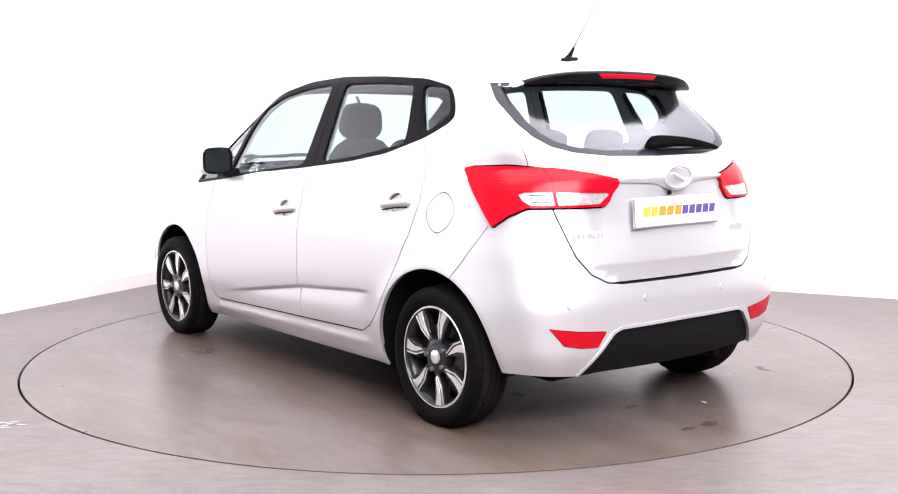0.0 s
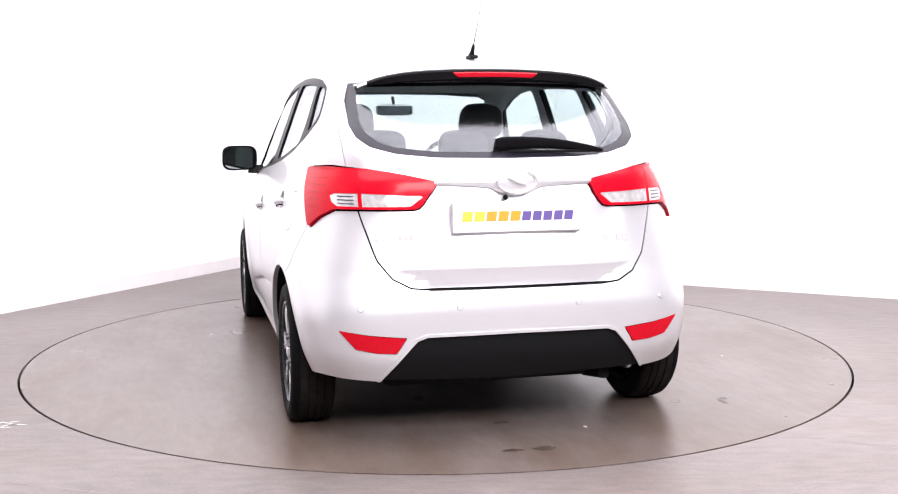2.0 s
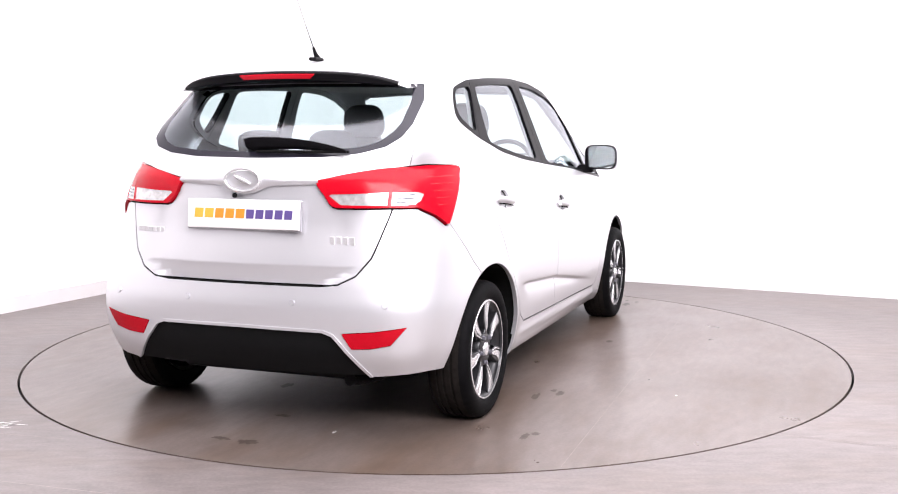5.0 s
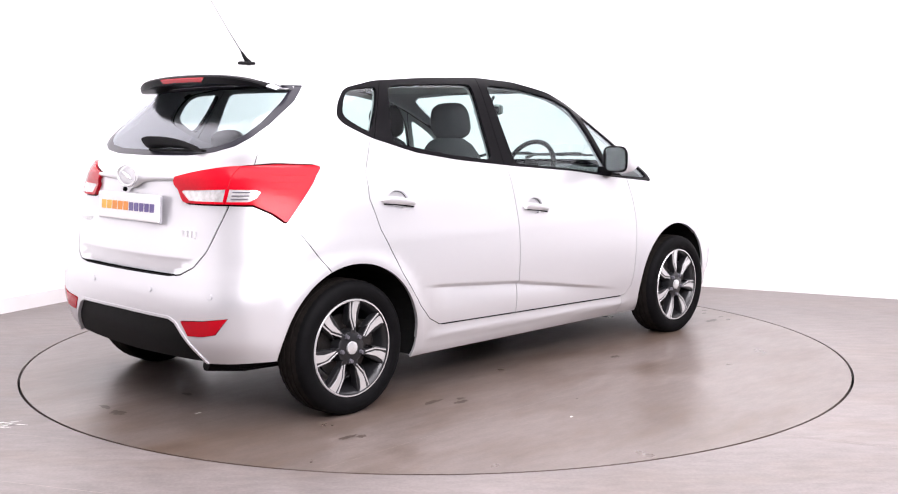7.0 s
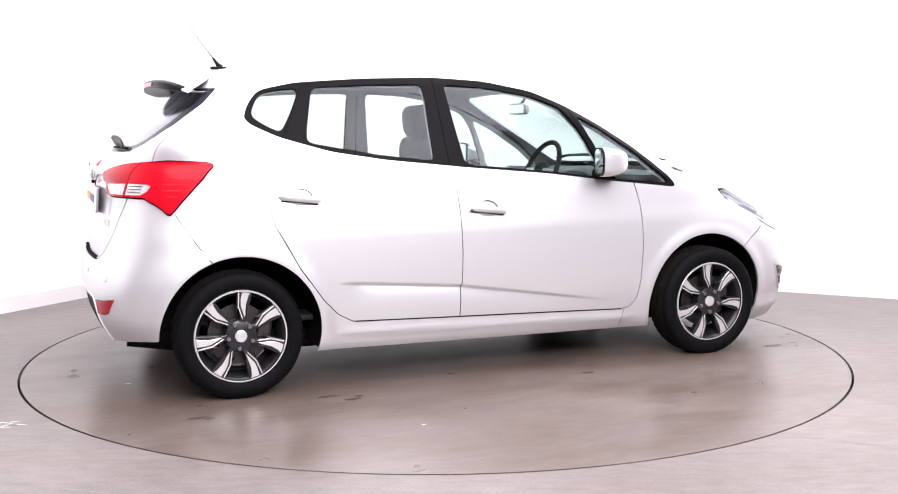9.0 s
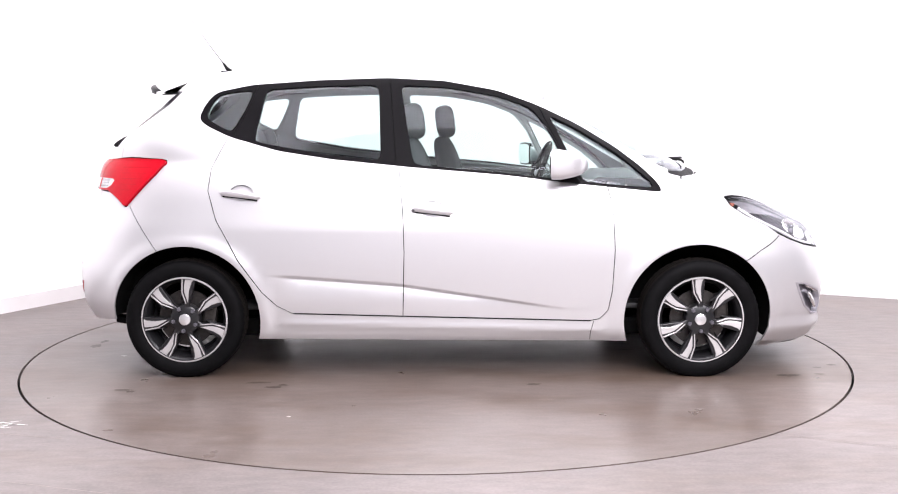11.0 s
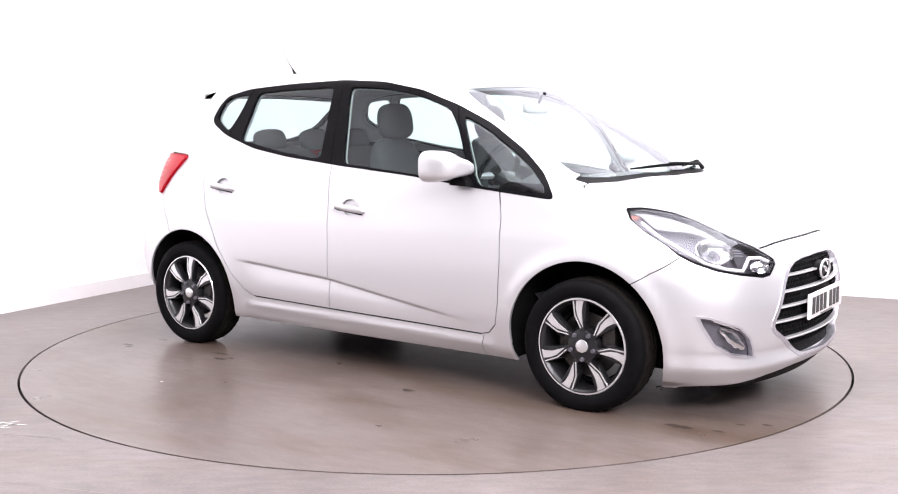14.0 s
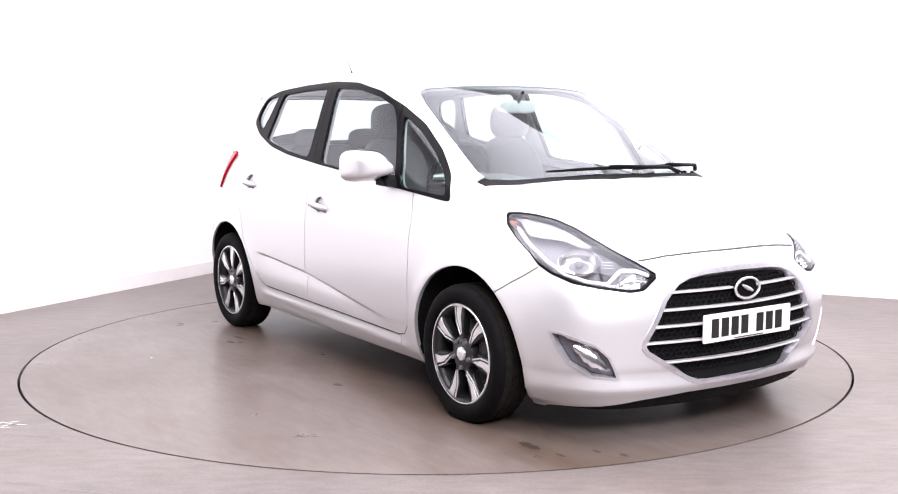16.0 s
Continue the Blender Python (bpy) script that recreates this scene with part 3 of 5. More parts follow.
T_LIGHT = [re(0.315, 1.066), re(0.444, 1.090), re(0.58, 1.115), re(0.70, 1.128), sd(-0.14, 1.120), sd(-0.115, 1.113), sd(-0.115, 1.10), sd(-0.16, 1.053),
           sd(-0.255, 0.955), sd(-0.318, 0.885), sd(-0.330, 0.885), sd(-0.37, 0.924), re(0.708, 0.958), re(0.62, 0.960), re(0.41, 0.960), re(0.39, 0.966), re(0.375, 0.980)]
T_WHITE = [re(0.425, 0.971), re(0.375, 1.008), re(0.385, 1.013), re(0.58, 1.020), re(0.606, 1.021), re(0.606, 0.969)]
T_WHITE2 = [re(0.620, 0.969), re(0.620, 1.021), re(0.70, 1.018), re(0.715, 1.010), re(0.712, 0.985), re(0.695, 0.969)]
H_LIGHT = [sd(2.775, 0.912), fr(0.745, 0.922), fr(0.715, 0.924), fr(0.68, 0.918), fr(0.63, 0.899), fr(0.592, 0.867), fr(0.562, 0.818), fr(0.53, 0.773), fr(0.495, 0.745),
           fr(0.432, 0.698), fr(0.438, 0.680), fr(0.505, 0.637), fr(0.56, 0.631), fr(0.675, 0.650), fr(0.745, 0.668), fr(0.785, 0.700), sd(3.01, 0.755), sd(2.875, 0.825), sd(2.80, 0.875)]
SIDE_FRAME = outline_side([(2.432, 0.948), (2.30, 0.962), (1.992, 0.994), (1.62, 1.04), (1.158, 1.079), (0.738, 1.122), (0.46, 1.165), (0.206, 1.238), (0.075, 1.300), (0.047, 1.335), (0.075, 1.403), (0.13, 1.466), (0.315, 1.505), (0.653, 1.528), (1.028, 1.540), (1.321, 1.523), (1.592, 1.473), (1.80, 1.398), (2.005, 1.302), (2.208, 1.178), (2.35, 1.066), (2.425, 0.980)], 2)
PANE_QUARTER = outline_side([(0.078, 1.337), (0.118, 1.43), (0.17, 1.462), (0.33, 1.478), (0.286, 1.375), (0.219, 1.256)], 2)
PANE_REAR = outline_side([(0.394, 1.481), (0.68, 1.497), (0.978, 1.503), (0.992, 1.115), (0.691, 1.149), (0.337, 1.212)], 2)
PANE_FRONT = outline_side([(1.092, 1.503), (1.352, 1.486), (1.592, 1.444), (1.765, 1.385), (1.85, 1.28), (1.985, 1.008), (1.62, 1.052), (1.158, 1.094)], 2)
PANE_A = outline_side([(1.855, 1.347), (2.0, 1.276), (2.215, 1.143), (2.345, 1.036), (2.398, 0.972), (2.03, 1.002)], 2)
REAR_GLASS = [re(0, 1.158), re(0.30, 1.163), re(0.46, 1.178), re(0.56, 1.205), re(0.61, 1.245), re(0.628, 1.30), re(0.622, 1.40), re(0.595, 1.475), re(0, 1.485)]
SCREEN = [fr(0, 1.068), fr(0.35, 1.063), fr(0.58, 1.052), fr(0.665, 1.055), fr(0.675, 1.075), fr(0.635, 1.25), fr(0.565, 1.462), fr(0.52, 1.482), fr(0.30, 1.497), fr(0, 1.502)]
COWL = [fr(0, 1.046), fr(0.35, 1.044), fr(0.60, 1.030), fr(0.71, 1.024), fr(0.715, 1.04), fr(0.67, 1.06), fr(0.58, 1.056), fr(0.35, 1.066), fr(0, 1.071)]
GRILLE = [fr(0, 0.688), fr(0.20, 0.682), fr(0.285, 0.671), fr(0.345, 0.650), fr(0.385, 0.620), fr(0.415, 0.590), fr(0.508, 0.432), fr(0.512, 0.412), fr(0.50, 0.394), fr(0.31, 0.275), fr(0.265, 0.258), fr(0, 0.245)]
FOG = grown([fr(0.819, 0.477), fr(0.793, 0.472), fr(0.698, 0.426), fr(0.653, 0.378), fr(0.605, 0.281), fr(0.705, 0.292), fr(0.772, 0.345), fr(0.807, 0.426)], -0.008)
REFLECTOR = [re(0.722, 0.490), re(0.60, 0.470), re(0.466, 0.458), re(0.470, 0.450), re(0.503, 0.398), re(0.58, 0.402), re(0.66, 0.418)]
DIFFUSER = [re(0, 0.464), re(0.38, 0.460), re(0.42, 0.446), re(0.56, 0.275), re(0.57, 0.10), re(0, 0.10)]
TAILGATE = [re(0, 0.647), re(0.36, 0.647), re(0.44, 0.655), re(0.51, 0.69), re(0.565, 0.76), re(0.605, 0.88), re(0.635, 1.0), re(0.655, 1.12), re(0.665, 1.22), re(0.66, 1.33),
            re(0.63, 1.47), re(0.60, 1.515), re(0, 1.535)]
R_EDGE = sds(step=0.04, pts=[(0.198, 1.223), (0.127, 1.084), (0.111, 0.967), (0.153, 0.82), (0.265, 0.612), (0.382, 0.448), (0.455, 0.375), (0.529, 0.336), (0.6, 0.33), (1.101, 0.317)])
B_LINE = sds(step=0.03, pts=[(1.084, 1.085), (1.104, 0.85), (1.11, 0.65), (1.101, 0.317)])
F_EDGE = sds(step=0.03, pts=[(1.101, 0.317), (2.06, 0.289), (2.115, 0.3), (2.156, 0.345), (2.175, 0.45), (2.186, 0.657), (2.178, 0.859), (2.149, 0.985)])
R_DOOR = R_EDGE + B_LINE[::-1]
F_DOOR = B_LINE + F_EDGE
BONNET = [fr(0, 0.767), fr(0.12, 0.767), fr(0.233, 0.765), fr(0.35, 0.760), fr(0.43, 0.752), fr(0.480, 0.748), fr(0.525, 0.780), fr(0.556, 0.820), fr(0.585, 0.870), fr(0.625, 0.904), fr(0.68, 0.926), fr(0.735, 0.955),
          fr(0.75, 1.0), fr(0.70, 1.026), fr(0, 1.049)]
SEAM_R = [sd(-0.30, 0.885), sd(-0.23, 0.77), sd(-0.15, 0.66)]
SEAM_F = [sd(2.85, 0.595), sd(2.94, 0.65), sd(3.05, 0.722)]
R_BUMPER = [re(0, 0.644), re(0.36, 0.644), re(0.44, 0.652), re(0.51, 0.687), re(0.565, 0.757), re(0.605, 0.88), re(0.625, 0.95)] + SEAM_R + [sd(-0.2, 0.10), re(0, 0.10)]
F_BUMPER = [fr(0, 0.764), fr(0.12, 0.764), fr(0.233, 0.762), fr(0.35, 0.757), fr(0.43, 0.749), fr(0.480, 0.745), fr(0.435, 0.70), fr(0.44, 0.66), sd(3.05, 0.722), sd(2.94, 0.65), sd(2.85, 0.595), sd(2.8, 0.10), fr(0, 0.10)]
SILL = sds([(0.30, 0.285), (0.45, 0.30), (0.60, 0.303), (1.10, 0.292), (2.08, 0.262), (2.30, 0.262), (2.30, 0.10), (0.30, 0.10)])

for off in (0.03, 0.014, 0.007, 0.0, -0.007, -0.014, -0.03, -0.06, -0.1):
    skin.cut(band([sd(x, (0.530 - 0.079 * (x - 0.5) if x < 1.1 else 0.4826 - 0.152 * (x - 1.1)) + off) for x in (0.40, 0.75, 1.1, 1.4, 1.7, 2.08)], 0.0005), "body_shell", only=[])
skin.cut(R_BUMPER, "rear_bumper")
skin.cut(F_BUMPER, "front_bumper")
skin.cut(TAILGATE, "tailgate")
skin.cut(BONNET, "bonnet")
skin.cut(R_DOOR + [sd(1.03, 1.45), sd(0.3, 1.4)], "rear_door")
skin.cut(F_DOOR + [sd(2.0, 1.2), sd(1.5, 1.4), sd(1.1, 1.45)], "front_door")
skin.cut(SILL, "sill")
# the 0.0042 band widens the gap under the doors by their painted shade
for line, half in ((R_EDGE, 0.0024), (B_LINE, 0.0024), (F_EDGE, 0.0024), (SEAM_R, 0.002), (SEAM_F, 0.002), (TAILGATE[:7], 0.0035), (TAILGATE[6:-2], 0.0018), (sds([(0.54, 0.334), (1.101, 0.317), (2.07, 0.289)]), 0.0042),
                   (BONNET[:6], 0.003), (BONNET[11:], 0.0015), ([sd(2.085, 0.288), sd(2.07, 0.235), sd(2.07, 0.18)], 0.002)):
    skin.cut(band(line, half), "shut_line")
for cx, cz in ((0.277, 0.945), (1.25, 0.862)):
    cup = [sd(cx + 0.005 + 0.062 * math.cos(a), cz + 0.008 + 0.042 * math.sin(a)) for a in np.linspace(0, 2 * math.pi, 20, endpoint=False)]
    skin.cut(cup, "handle_cup_rear" if cx < 1 else "handle_cup_front")
# fuel flap outline, shown on the left side only
flap = [sd(-0.03 + 0.075 * math.cos(a) * (1 + 0.12 * math.cos(2 * a)), 0.925 + 0.085 * math.sin(a)) for a in np.linspace(0, 2 * math.pi, 28, endpoint=False)]
skin.cut(grown(flap, 0.002), "flap_line")
skin.cut(grown(flap, -0.002), "fuel_flap")
skin.cut(SIDE_FRAME, "window_frame")
for poly, name in ((PANE_QUARTER, "quarter_pane"), (PANE_REAR, "rear_pane"), (PANE_FRONT, "front_pane"), (PANE_A, "front_quarter_pane")):
    skin.cut(poly, name)
for k, (xb, zb, xt, zt) in enumerate(((0.232, 1.235, 0.352, 1.50), (1.070, 1.085, 1.036, 1.538), (2.005, 0.995, 1.80, 1.397))):
    skin.cut(band(sds([(xb, zb), (xt, zt)]), 0.002), "frame_line_%d" % k, only=["window_frame"])
skin.cut(REAR_GLASS, "window_border")
skin.cut([re(0, 1.185), re(0.30, 1.190), re(0.45, 1.205), re(0.52, 1.228), re(0.565, 1.262), re(0.583, 1.31), re(0.578, 1.40), re(0.56, 1.462), re(0, 1.472)], "rear_window")
skin.cut(COWL, "cowl")
skin.cut(SCREEN, "windscreen")
skin.cut(grown(T_LIGHT, 0.006), "lamp_line")
skin.cut(T_LIGHT, "tail_light")
skin.cut(T_WHITE, "clear_lens")
skin.cut(T_WHITE2, "indicator_lens")
skin.cut(band([re(0.622, 1.13), re(0.613, 1.06), re(0.613, 0.94)], 0.002), "lens_line", only=["tail_light"])
skin.cut(grown(H_LIGHT, 0.0028), "head_line")
skin.cut(grown(H_LIGHT, -0.009), "headlight")
skin.cut(grown(GRILLE, 0.020), "grille_surround")
skin.cut(GRILLE, "grille")
skin.cut(grown(FOG, 0.010), "fog_surround")
skin.cut(FOG, "fog_lamp")
skin.cut(grown(REFLECTOR, 0.003), "shut_line")
skin.cut(REFLECTOR, "reflector")
skin.cut(grown(DIFFUSER, 0.012), "diffuser_lip")
skin.cut(DIFFUSER, "diffuser")
skin.cut([sd(3.03, 0.1), sd(3.03, 0.138), fr(0.64, 0.160), fr(0.50, 0.186), fr(0.3, 0.204), fr(0, 0.208), fr(0, 0.1)], "front_valance")
for ax in ARCH_X:
    skin.cut([sd(ax + ARCH_R * math.cos(a), max(ARCH_Z + ARCH_R * math.sin(a), 0.131)) for a in np.linspace(-0.46, math.pi + 0.46, 48)]
             , "void")
for ax in ARCH_X:
    skin.cut([sd(ax - ARCH_R * 0.90, 0.1), sd(ax + ARCH_R * 0.90, 0.1), sd(ax + ARCH_R * 0.90, 0.14), sd(ax - ARCH_R * 0.90, 0.14)], "void")
# open undersides of tail and sills
skin.cut([re(0, 0.262), re(0.54, 0.275), sd(-0.45, 0.292), sd(-0.30, 0.30), sd(-0.30, 0.1), re(0, 0.1)], "void")
skin.cut(sds([(0.30, 0.198), (0.9, 0.190), (1.6, 0.182), (2.30, 0.175)]) + [sd(2.30, 0.1), sd(0.30, 0.1)], "void")
for f in skin.bm.faces:
    c = f.calc_center_median()
    if any(math.hypot(surface(c.x, c.z).x - ax, c.z - ARCH_Z) < ARCH_R for ax in ARCH_X) and c.z < 0.72 and U_REAR + 0.1 < c.x < U_END - U_REAR - 0.1:
        f[skin.tag] = skin.names.index("void")

body = skin.panel("body_shell", M_PAINT, car, both=True, lip=0.02, label="silver painted roof, pillars and wings")
roof_cap = bmesh.new()
cap = [surface(u, Z_TOP) for u in np.linspace(0, U_END, 40)]
ring = [roof_cap.verts.new(p) for p in cap] + [roof_cap.verts.new((p.x, -p.y, p.z)) for p in cap[1:-1][::-1]]
roof_cap.faces.new(ring)
bmesh.ops.recalc_face_normals(roof_cap, faces=roof_cap.faces)
if roof_cap.faces[:][0].normal.z < 0:
    bmesh.ops.reverse_faces(roof_cap, faces=roof_cap.faces)
part("roof_panel", roof_cap, M_PAINT, car)
rear_bumper = skin.panel("rear_bumper", M_PAINT, car, both=True, label="smooth silver painted rear bumper")
skin.panel("front_bumper", M_PAINT, car, both=True, label="smooth silver painted front bumper")
tailgate = skin.panel("tailgate", M_PAINT, car, both=True, label="silver tailgate with a raised handle bar")
skin.panel("bonnet", M_PAINT, car, both=True, label="short sloping silver bonnet")
skin.panel("shut_line", M_GAP, car, both=True, sink=0.006, lip=0, out="panel_gap")
skin.panel("cowl", M_MATT, car, both=True, sink=0.006, label="black plastic cowl below the windscreen")
skin.panel("windscreen", M_SCREEN, car, both=True, sink=0.004, lip=0.004, label="wide clear windscreen with a green tint")
skin.panel("window_border", M_BORDER, tailgate, both=True, sink=0.0025, lip=0.004, label="dark printed glass border")
skin.panel("rear_window", M_GLASSR, tailgate, both=True, sink=0.003, lip=0.004, label="dark-edged tinted rear window")
grille = skin.panel("grille", M_MATT, car, both=True, sink=0.035, lip=0, label="black mesh grille with chrome bars")
skin.panel("grille_surround", M_LAMP, grille, both=True, sink=-0.003, lip=0.04, label="satin chrome grille frame")
skin.panel("diffuser", M_MATT, car, both=True, sink=0.012, label="black plastic lower bumper insert")
skin.panel("diffuser_lip", M_PAINT, car, both=True, sink=-0.004, lip=0.02)
skin.panel("front_valance", M_MATT, car, both=True, sink=0.012, label="black plastic lip under the bumper")
sides = {}
for s in (1, -1):
    for name in ("front_door", "rear_door"):
        sides[name, s] = skin.panel(name, M_PAINT, car, s, label="silver door with a pressed lower line")
    for name in ("handle_cup_rear", "handle_cup_front"):
        skin.panel(name, M_PAINT, car, s, sink=0.018, lip=0, out="handle_cup")
    skin.panel("sill", M_PAINT, car, s)
    wf = skin.panel("window_frame", M_BLACK, car, s, sink=-0.001, lip=0.02, label="gloss black side window frame")
    for k in range(3):
        skin.panel("frame_line_%d" % k, M_GAP, wf, s, sink=0.005, lip=0, out="frame_gap")
    for name in ("quarter_pane", "rear_pane", "front_pane", "front_quarter_pane"):
        ob = skin.panel(name, M_GLASS, wf, s, sink=0.006, lip=0.004)
    skin.panel("window_frame", M_TRIM, wf, s, sink=0.032, lip=0, out="pillar_trim", label="grey inner pillar trim")
    skin.panel("lamp_line", M_GAP, car, s, sink=0.006, lip=0, out="lamp_gap")
    skin.panel("head_line", M_BLACK, car, s, sink=0.003, lip=0.01, out="lamp_frame")
    tl = skin.panel("tail_light", M_RED, car, s, sink=-0.015, lip=0.03, label="large red wraparound tail light")
    skin.panel("clear_lens", M_TAILCLEAR, tl, s, sink=-0.013, lip=0.01, label="clear reversing and indicator lens")
    skin.panel("indicator_lens", M_TAILCLEAR, tl, s, sink=-0.013, lip=0.01, label="clear ribbed indicator lens")
    for z in (0.981, 0.995, 1.009):
        bm = bmesh.new()
        tube(bm, [(p.x, p.y * s, p.z) for p in (surface(*re(y, z)) + facing(*re(y, z)) * 0.0145 for y in (0.635, 0.66, 0.69))], 0.0028, 6)
        part("lens_rib", bm, M_BEZEL, tl)
    for k in range(5):
        z = 1.075 - 0.028 * k
        bm = bmesh.new()
        tube(bm, [(p.x, p.y * s, p.z) for p in (surface(*sd(x, z)) + facing(*sd(x, z)) * 0.0148 for x in np.linspace(-0.345, -0.185 - 0.026 * k, 5))], 0.0013, 6)
        part("lens_rib", bm, M_REDDARK, tl)
    skin.panel("lens_line", M_REDDARK, tl, s, sink=-0.011, lip=0)
    hl = skin.panel("headlight", M_LENS, car, s, sink=-0.002, lip=0.012, label="swept-back clear headlight")
    skin.panel("headlight", M_BEZEL, hl, s, sink=0.05, lip=0, out="lamp_bowl", label="graphite lamp housing")
    skin.panel("fog_surround", M_LAMP, car, s, sink=-0.003, lip=0.03, label="chrome fog lamp frame")
    skin.panel("fog_lamp", M_BEZEL, car, s, sink=0.03, lip=0, label="black recess with a clear fog lamp")
    skin.panel("reflector", M_RED, car, s, sink=-0.003, lip=0.012, label="red bumper reflector")
    if s > 0:
        skin.panel("fuel_flap", M_PAINT, car, s, label="rounded silver fuel flap")
        skin.panel("flap_line", M_GAP, car, s, sink=0.004, lip=0)
    else:
        skin.panel("fuel_flap", M_PAINT, car, s, lip=0, out="wing_panel")
        skin.panel("flap_line", M_PAINT, car, s, lip=0, out="wing_panel")

# ---- underbody and wheel housings ----
bm = bmesh.new()
box(bm, 1.3, 0, 0.235, 1.80, 1.62, 0.09, 0.02)
box(bm, 1.45, 0, 0.205, 3.0, 1.1, 0.10, 0.02)
box(bm, 0.02, 0, 0.26, 0.75, 1.0, 0.14, 0.03)
tube(bm, [(0.05, -0.42, 0.185), (-0.30, -0.43, 0.20), (-0.50, -0.43, 0.235)], 0.026, 10)
box(bm, -0.38, 0, 0.34, 0.34, 1.05, 0.14, 0.03)
box(bm, 3.1, 0, 0.245, 0.3, 0.8, 0.05, 0.01)
part("underbody", bm, M_MATT, car, "dark floor pan and sump")
for ax in ARCH_X:
    for s in (1, -1):
        bm = bmesh.new()
        n = 24
        rows = []
        for i in range(n + 1):
            lo, hi = (-0.25, math.pi) if ax < 1 else (-0.3, math.pi + 0.3)
            a = lo + (hi - lo) * i / n
            px, pz = ax + (ARCH_R + 0.012) * math.cos(a), ARCH_Z + (ARCH_R + 0.012) * math.sin(a)
            rows.append([bm.verts.new((px, s * y, pz)) for y in (surface(*sd(px, pz)).y - 0.014, 0.52)])
        for r0, r1 in zip(rows, rows[1:]):
            bm.faces.new((r0[0], r1[0], r1[1], r0[1]))
        bm.faces.new([r[1] for r in rows])
        part("wheel_housing", bm, M_GAP, car, "black wheel arch liner")

# ---- wheels ----
TYRE_R, RIM_GROW = 0.307, 1.058


def make_wheel():
    """A wheel in its own space: axle along y, outer face at y = -0.1."""
    w = new("wheel")
    w.parent = car
    bm = bmesh.new()
    prof = [(0.219, 0.085), (0.226, 0.094), (0.245, 0.101), (0.268, 0.104), (0.288, 0.098), (0.3, 0.086), (0.3065, 0.066)]
    tread = []
    for y in (0.066, 0.046, 0.044, 0.036, 0.034, 0.010, 0.008, -0.0, -0.002, -0.026, -0.028, -0.036, -0.038, -0.066):
        tread.append(y)
    prof += [(0.307 if i % 4 in (0, 1) else 0.3, y) for i, y in enumerate(tread)][1:-1]
    prof += [(r, -y) for r, y in [(0.3065, 0.066), (0.3, 0.086), (0.288, 0.098), (0.268, 0.104), (0.245, 0.101), (0.226, 0.094), (0.219, 0.085)]]
    lathe(bm, [(r, a if a < 0 else a * 0.82) for r, a in prof], 144)
    # cross cuts of the tread's shoulder blocks
    for v in bm.verts:
        if 0.05 < abs(v.co.y) < 0.08 and math.hypot(v.co.x, v.co.z) > 0.297:
            k = round(math.atan2(v.co.z, v.co.x) / (2 * math.pi) * 144)
            if k % 3 == 0:
                v.co.x, v.co.z = v.co.x * 0.989, v.co.z * 0.989
    tyre = part("tyre", bm, [M_TYRE, M_TREAD], w, "black road tyre with dusty grooved tread", smooth=True)
    for p in tyre.data.polygons:
        c = p.center
        if abs(c.y) < 0.07 and math.hypot(c.x, c.z) > 0.29:
            p.material_index = 1
    bm = bmesh.new()
    lathe(bm, [(0.2059, 0.085), (0.1924, 0.075), (0.1828, 0.0), (0.1847, -0.06), (0.1972, -0.078), (0.2044, -0.0835), (0.2092, -0.0865), (0.2107, -0.09), (0.2078, -0.094), (0.2025, -0.094), (0.2006, -0.0885), (0.1972, -0.084)], 72)
    rim = part("rim_barrel", bm, [M_ALLOY, M_GREY], w, "dark alloy rim with a machined edge", smooth=True)
    for p in rim.data.polygons:
        if math.hypot(p.center.x, p.center.z) < 0.2025:
            p.material_index = 1
    bm = bmesh.new()
    lathe(bm, [(0.1934, -0.0715), (0.1799, -0.05), (0.1789, 0.04), (0.1635, 0.05)], 60)
    part("barrel_inside", bm, M_GREY, w, smooth=True)
    bm = bmesh.new()
    lathe(bm, [(0.001, -0.02), (0.138, -0.02), (0.138, 0.0), (0.001, 0.0)], 40)
    part("brake_disc", bm, M_DISCB, w, "bare steel brake disc", smooth=True)
    bm = bmesh.new()
    box(bm, 0.11, -0.022, 0.05, 0.07, 0.06, 0.13, 0.015)
    part("caliper", bm, M_DISCB, w)
    hub = bmesh.new()
    lathe(hub, [(0.001, -0.083), (0.062, -0.083), (0.070, -0.078), (0.076, -0.06), (0.076, -0.03)], 40)
    for k in range(7):
        t = Matrix.Rotation(2 * math.pi * k / 7, 4, "Y")
        sp = bmesh.new()
        prism(sp, [(-0.022, 0.05), (0.020, 0.05), (0.012, 0.11), (0.017, 0.10), (0.034, 0.209), (-0.046, 0.209), (-0.037, 0.10), (-0.031, 0.13), (-0.012, 0.085)], -0.0825, -0.045, 0.004)
        sp.transform(t @ Matrix.Diagonal((0.90, 1, 0.962, 1)))
        spoke = part("spoke", sp, M_GREY, w, "dark grey spoke with machined face")
        sp = bmesh.new()
        prism(sp, [(-0.021, 0.2135), (0.029, 0.2135), (0.014, 0.193), (0.0055, 0.155), (0.0085, 0.088), (0.003, 0.096), (-0.019, 0.140), (-0.0235, 0.17)], -0.0865, -0.080, 0.001)
        prism(sp, [(-0.041, 0.205), (-0.034, 0.205), (-0.0275, 0.138), (0.000, 0.083), (-0.004, 0.080), (-0.0335, 0.135)], -0.0865, -0.080, 0.0008)
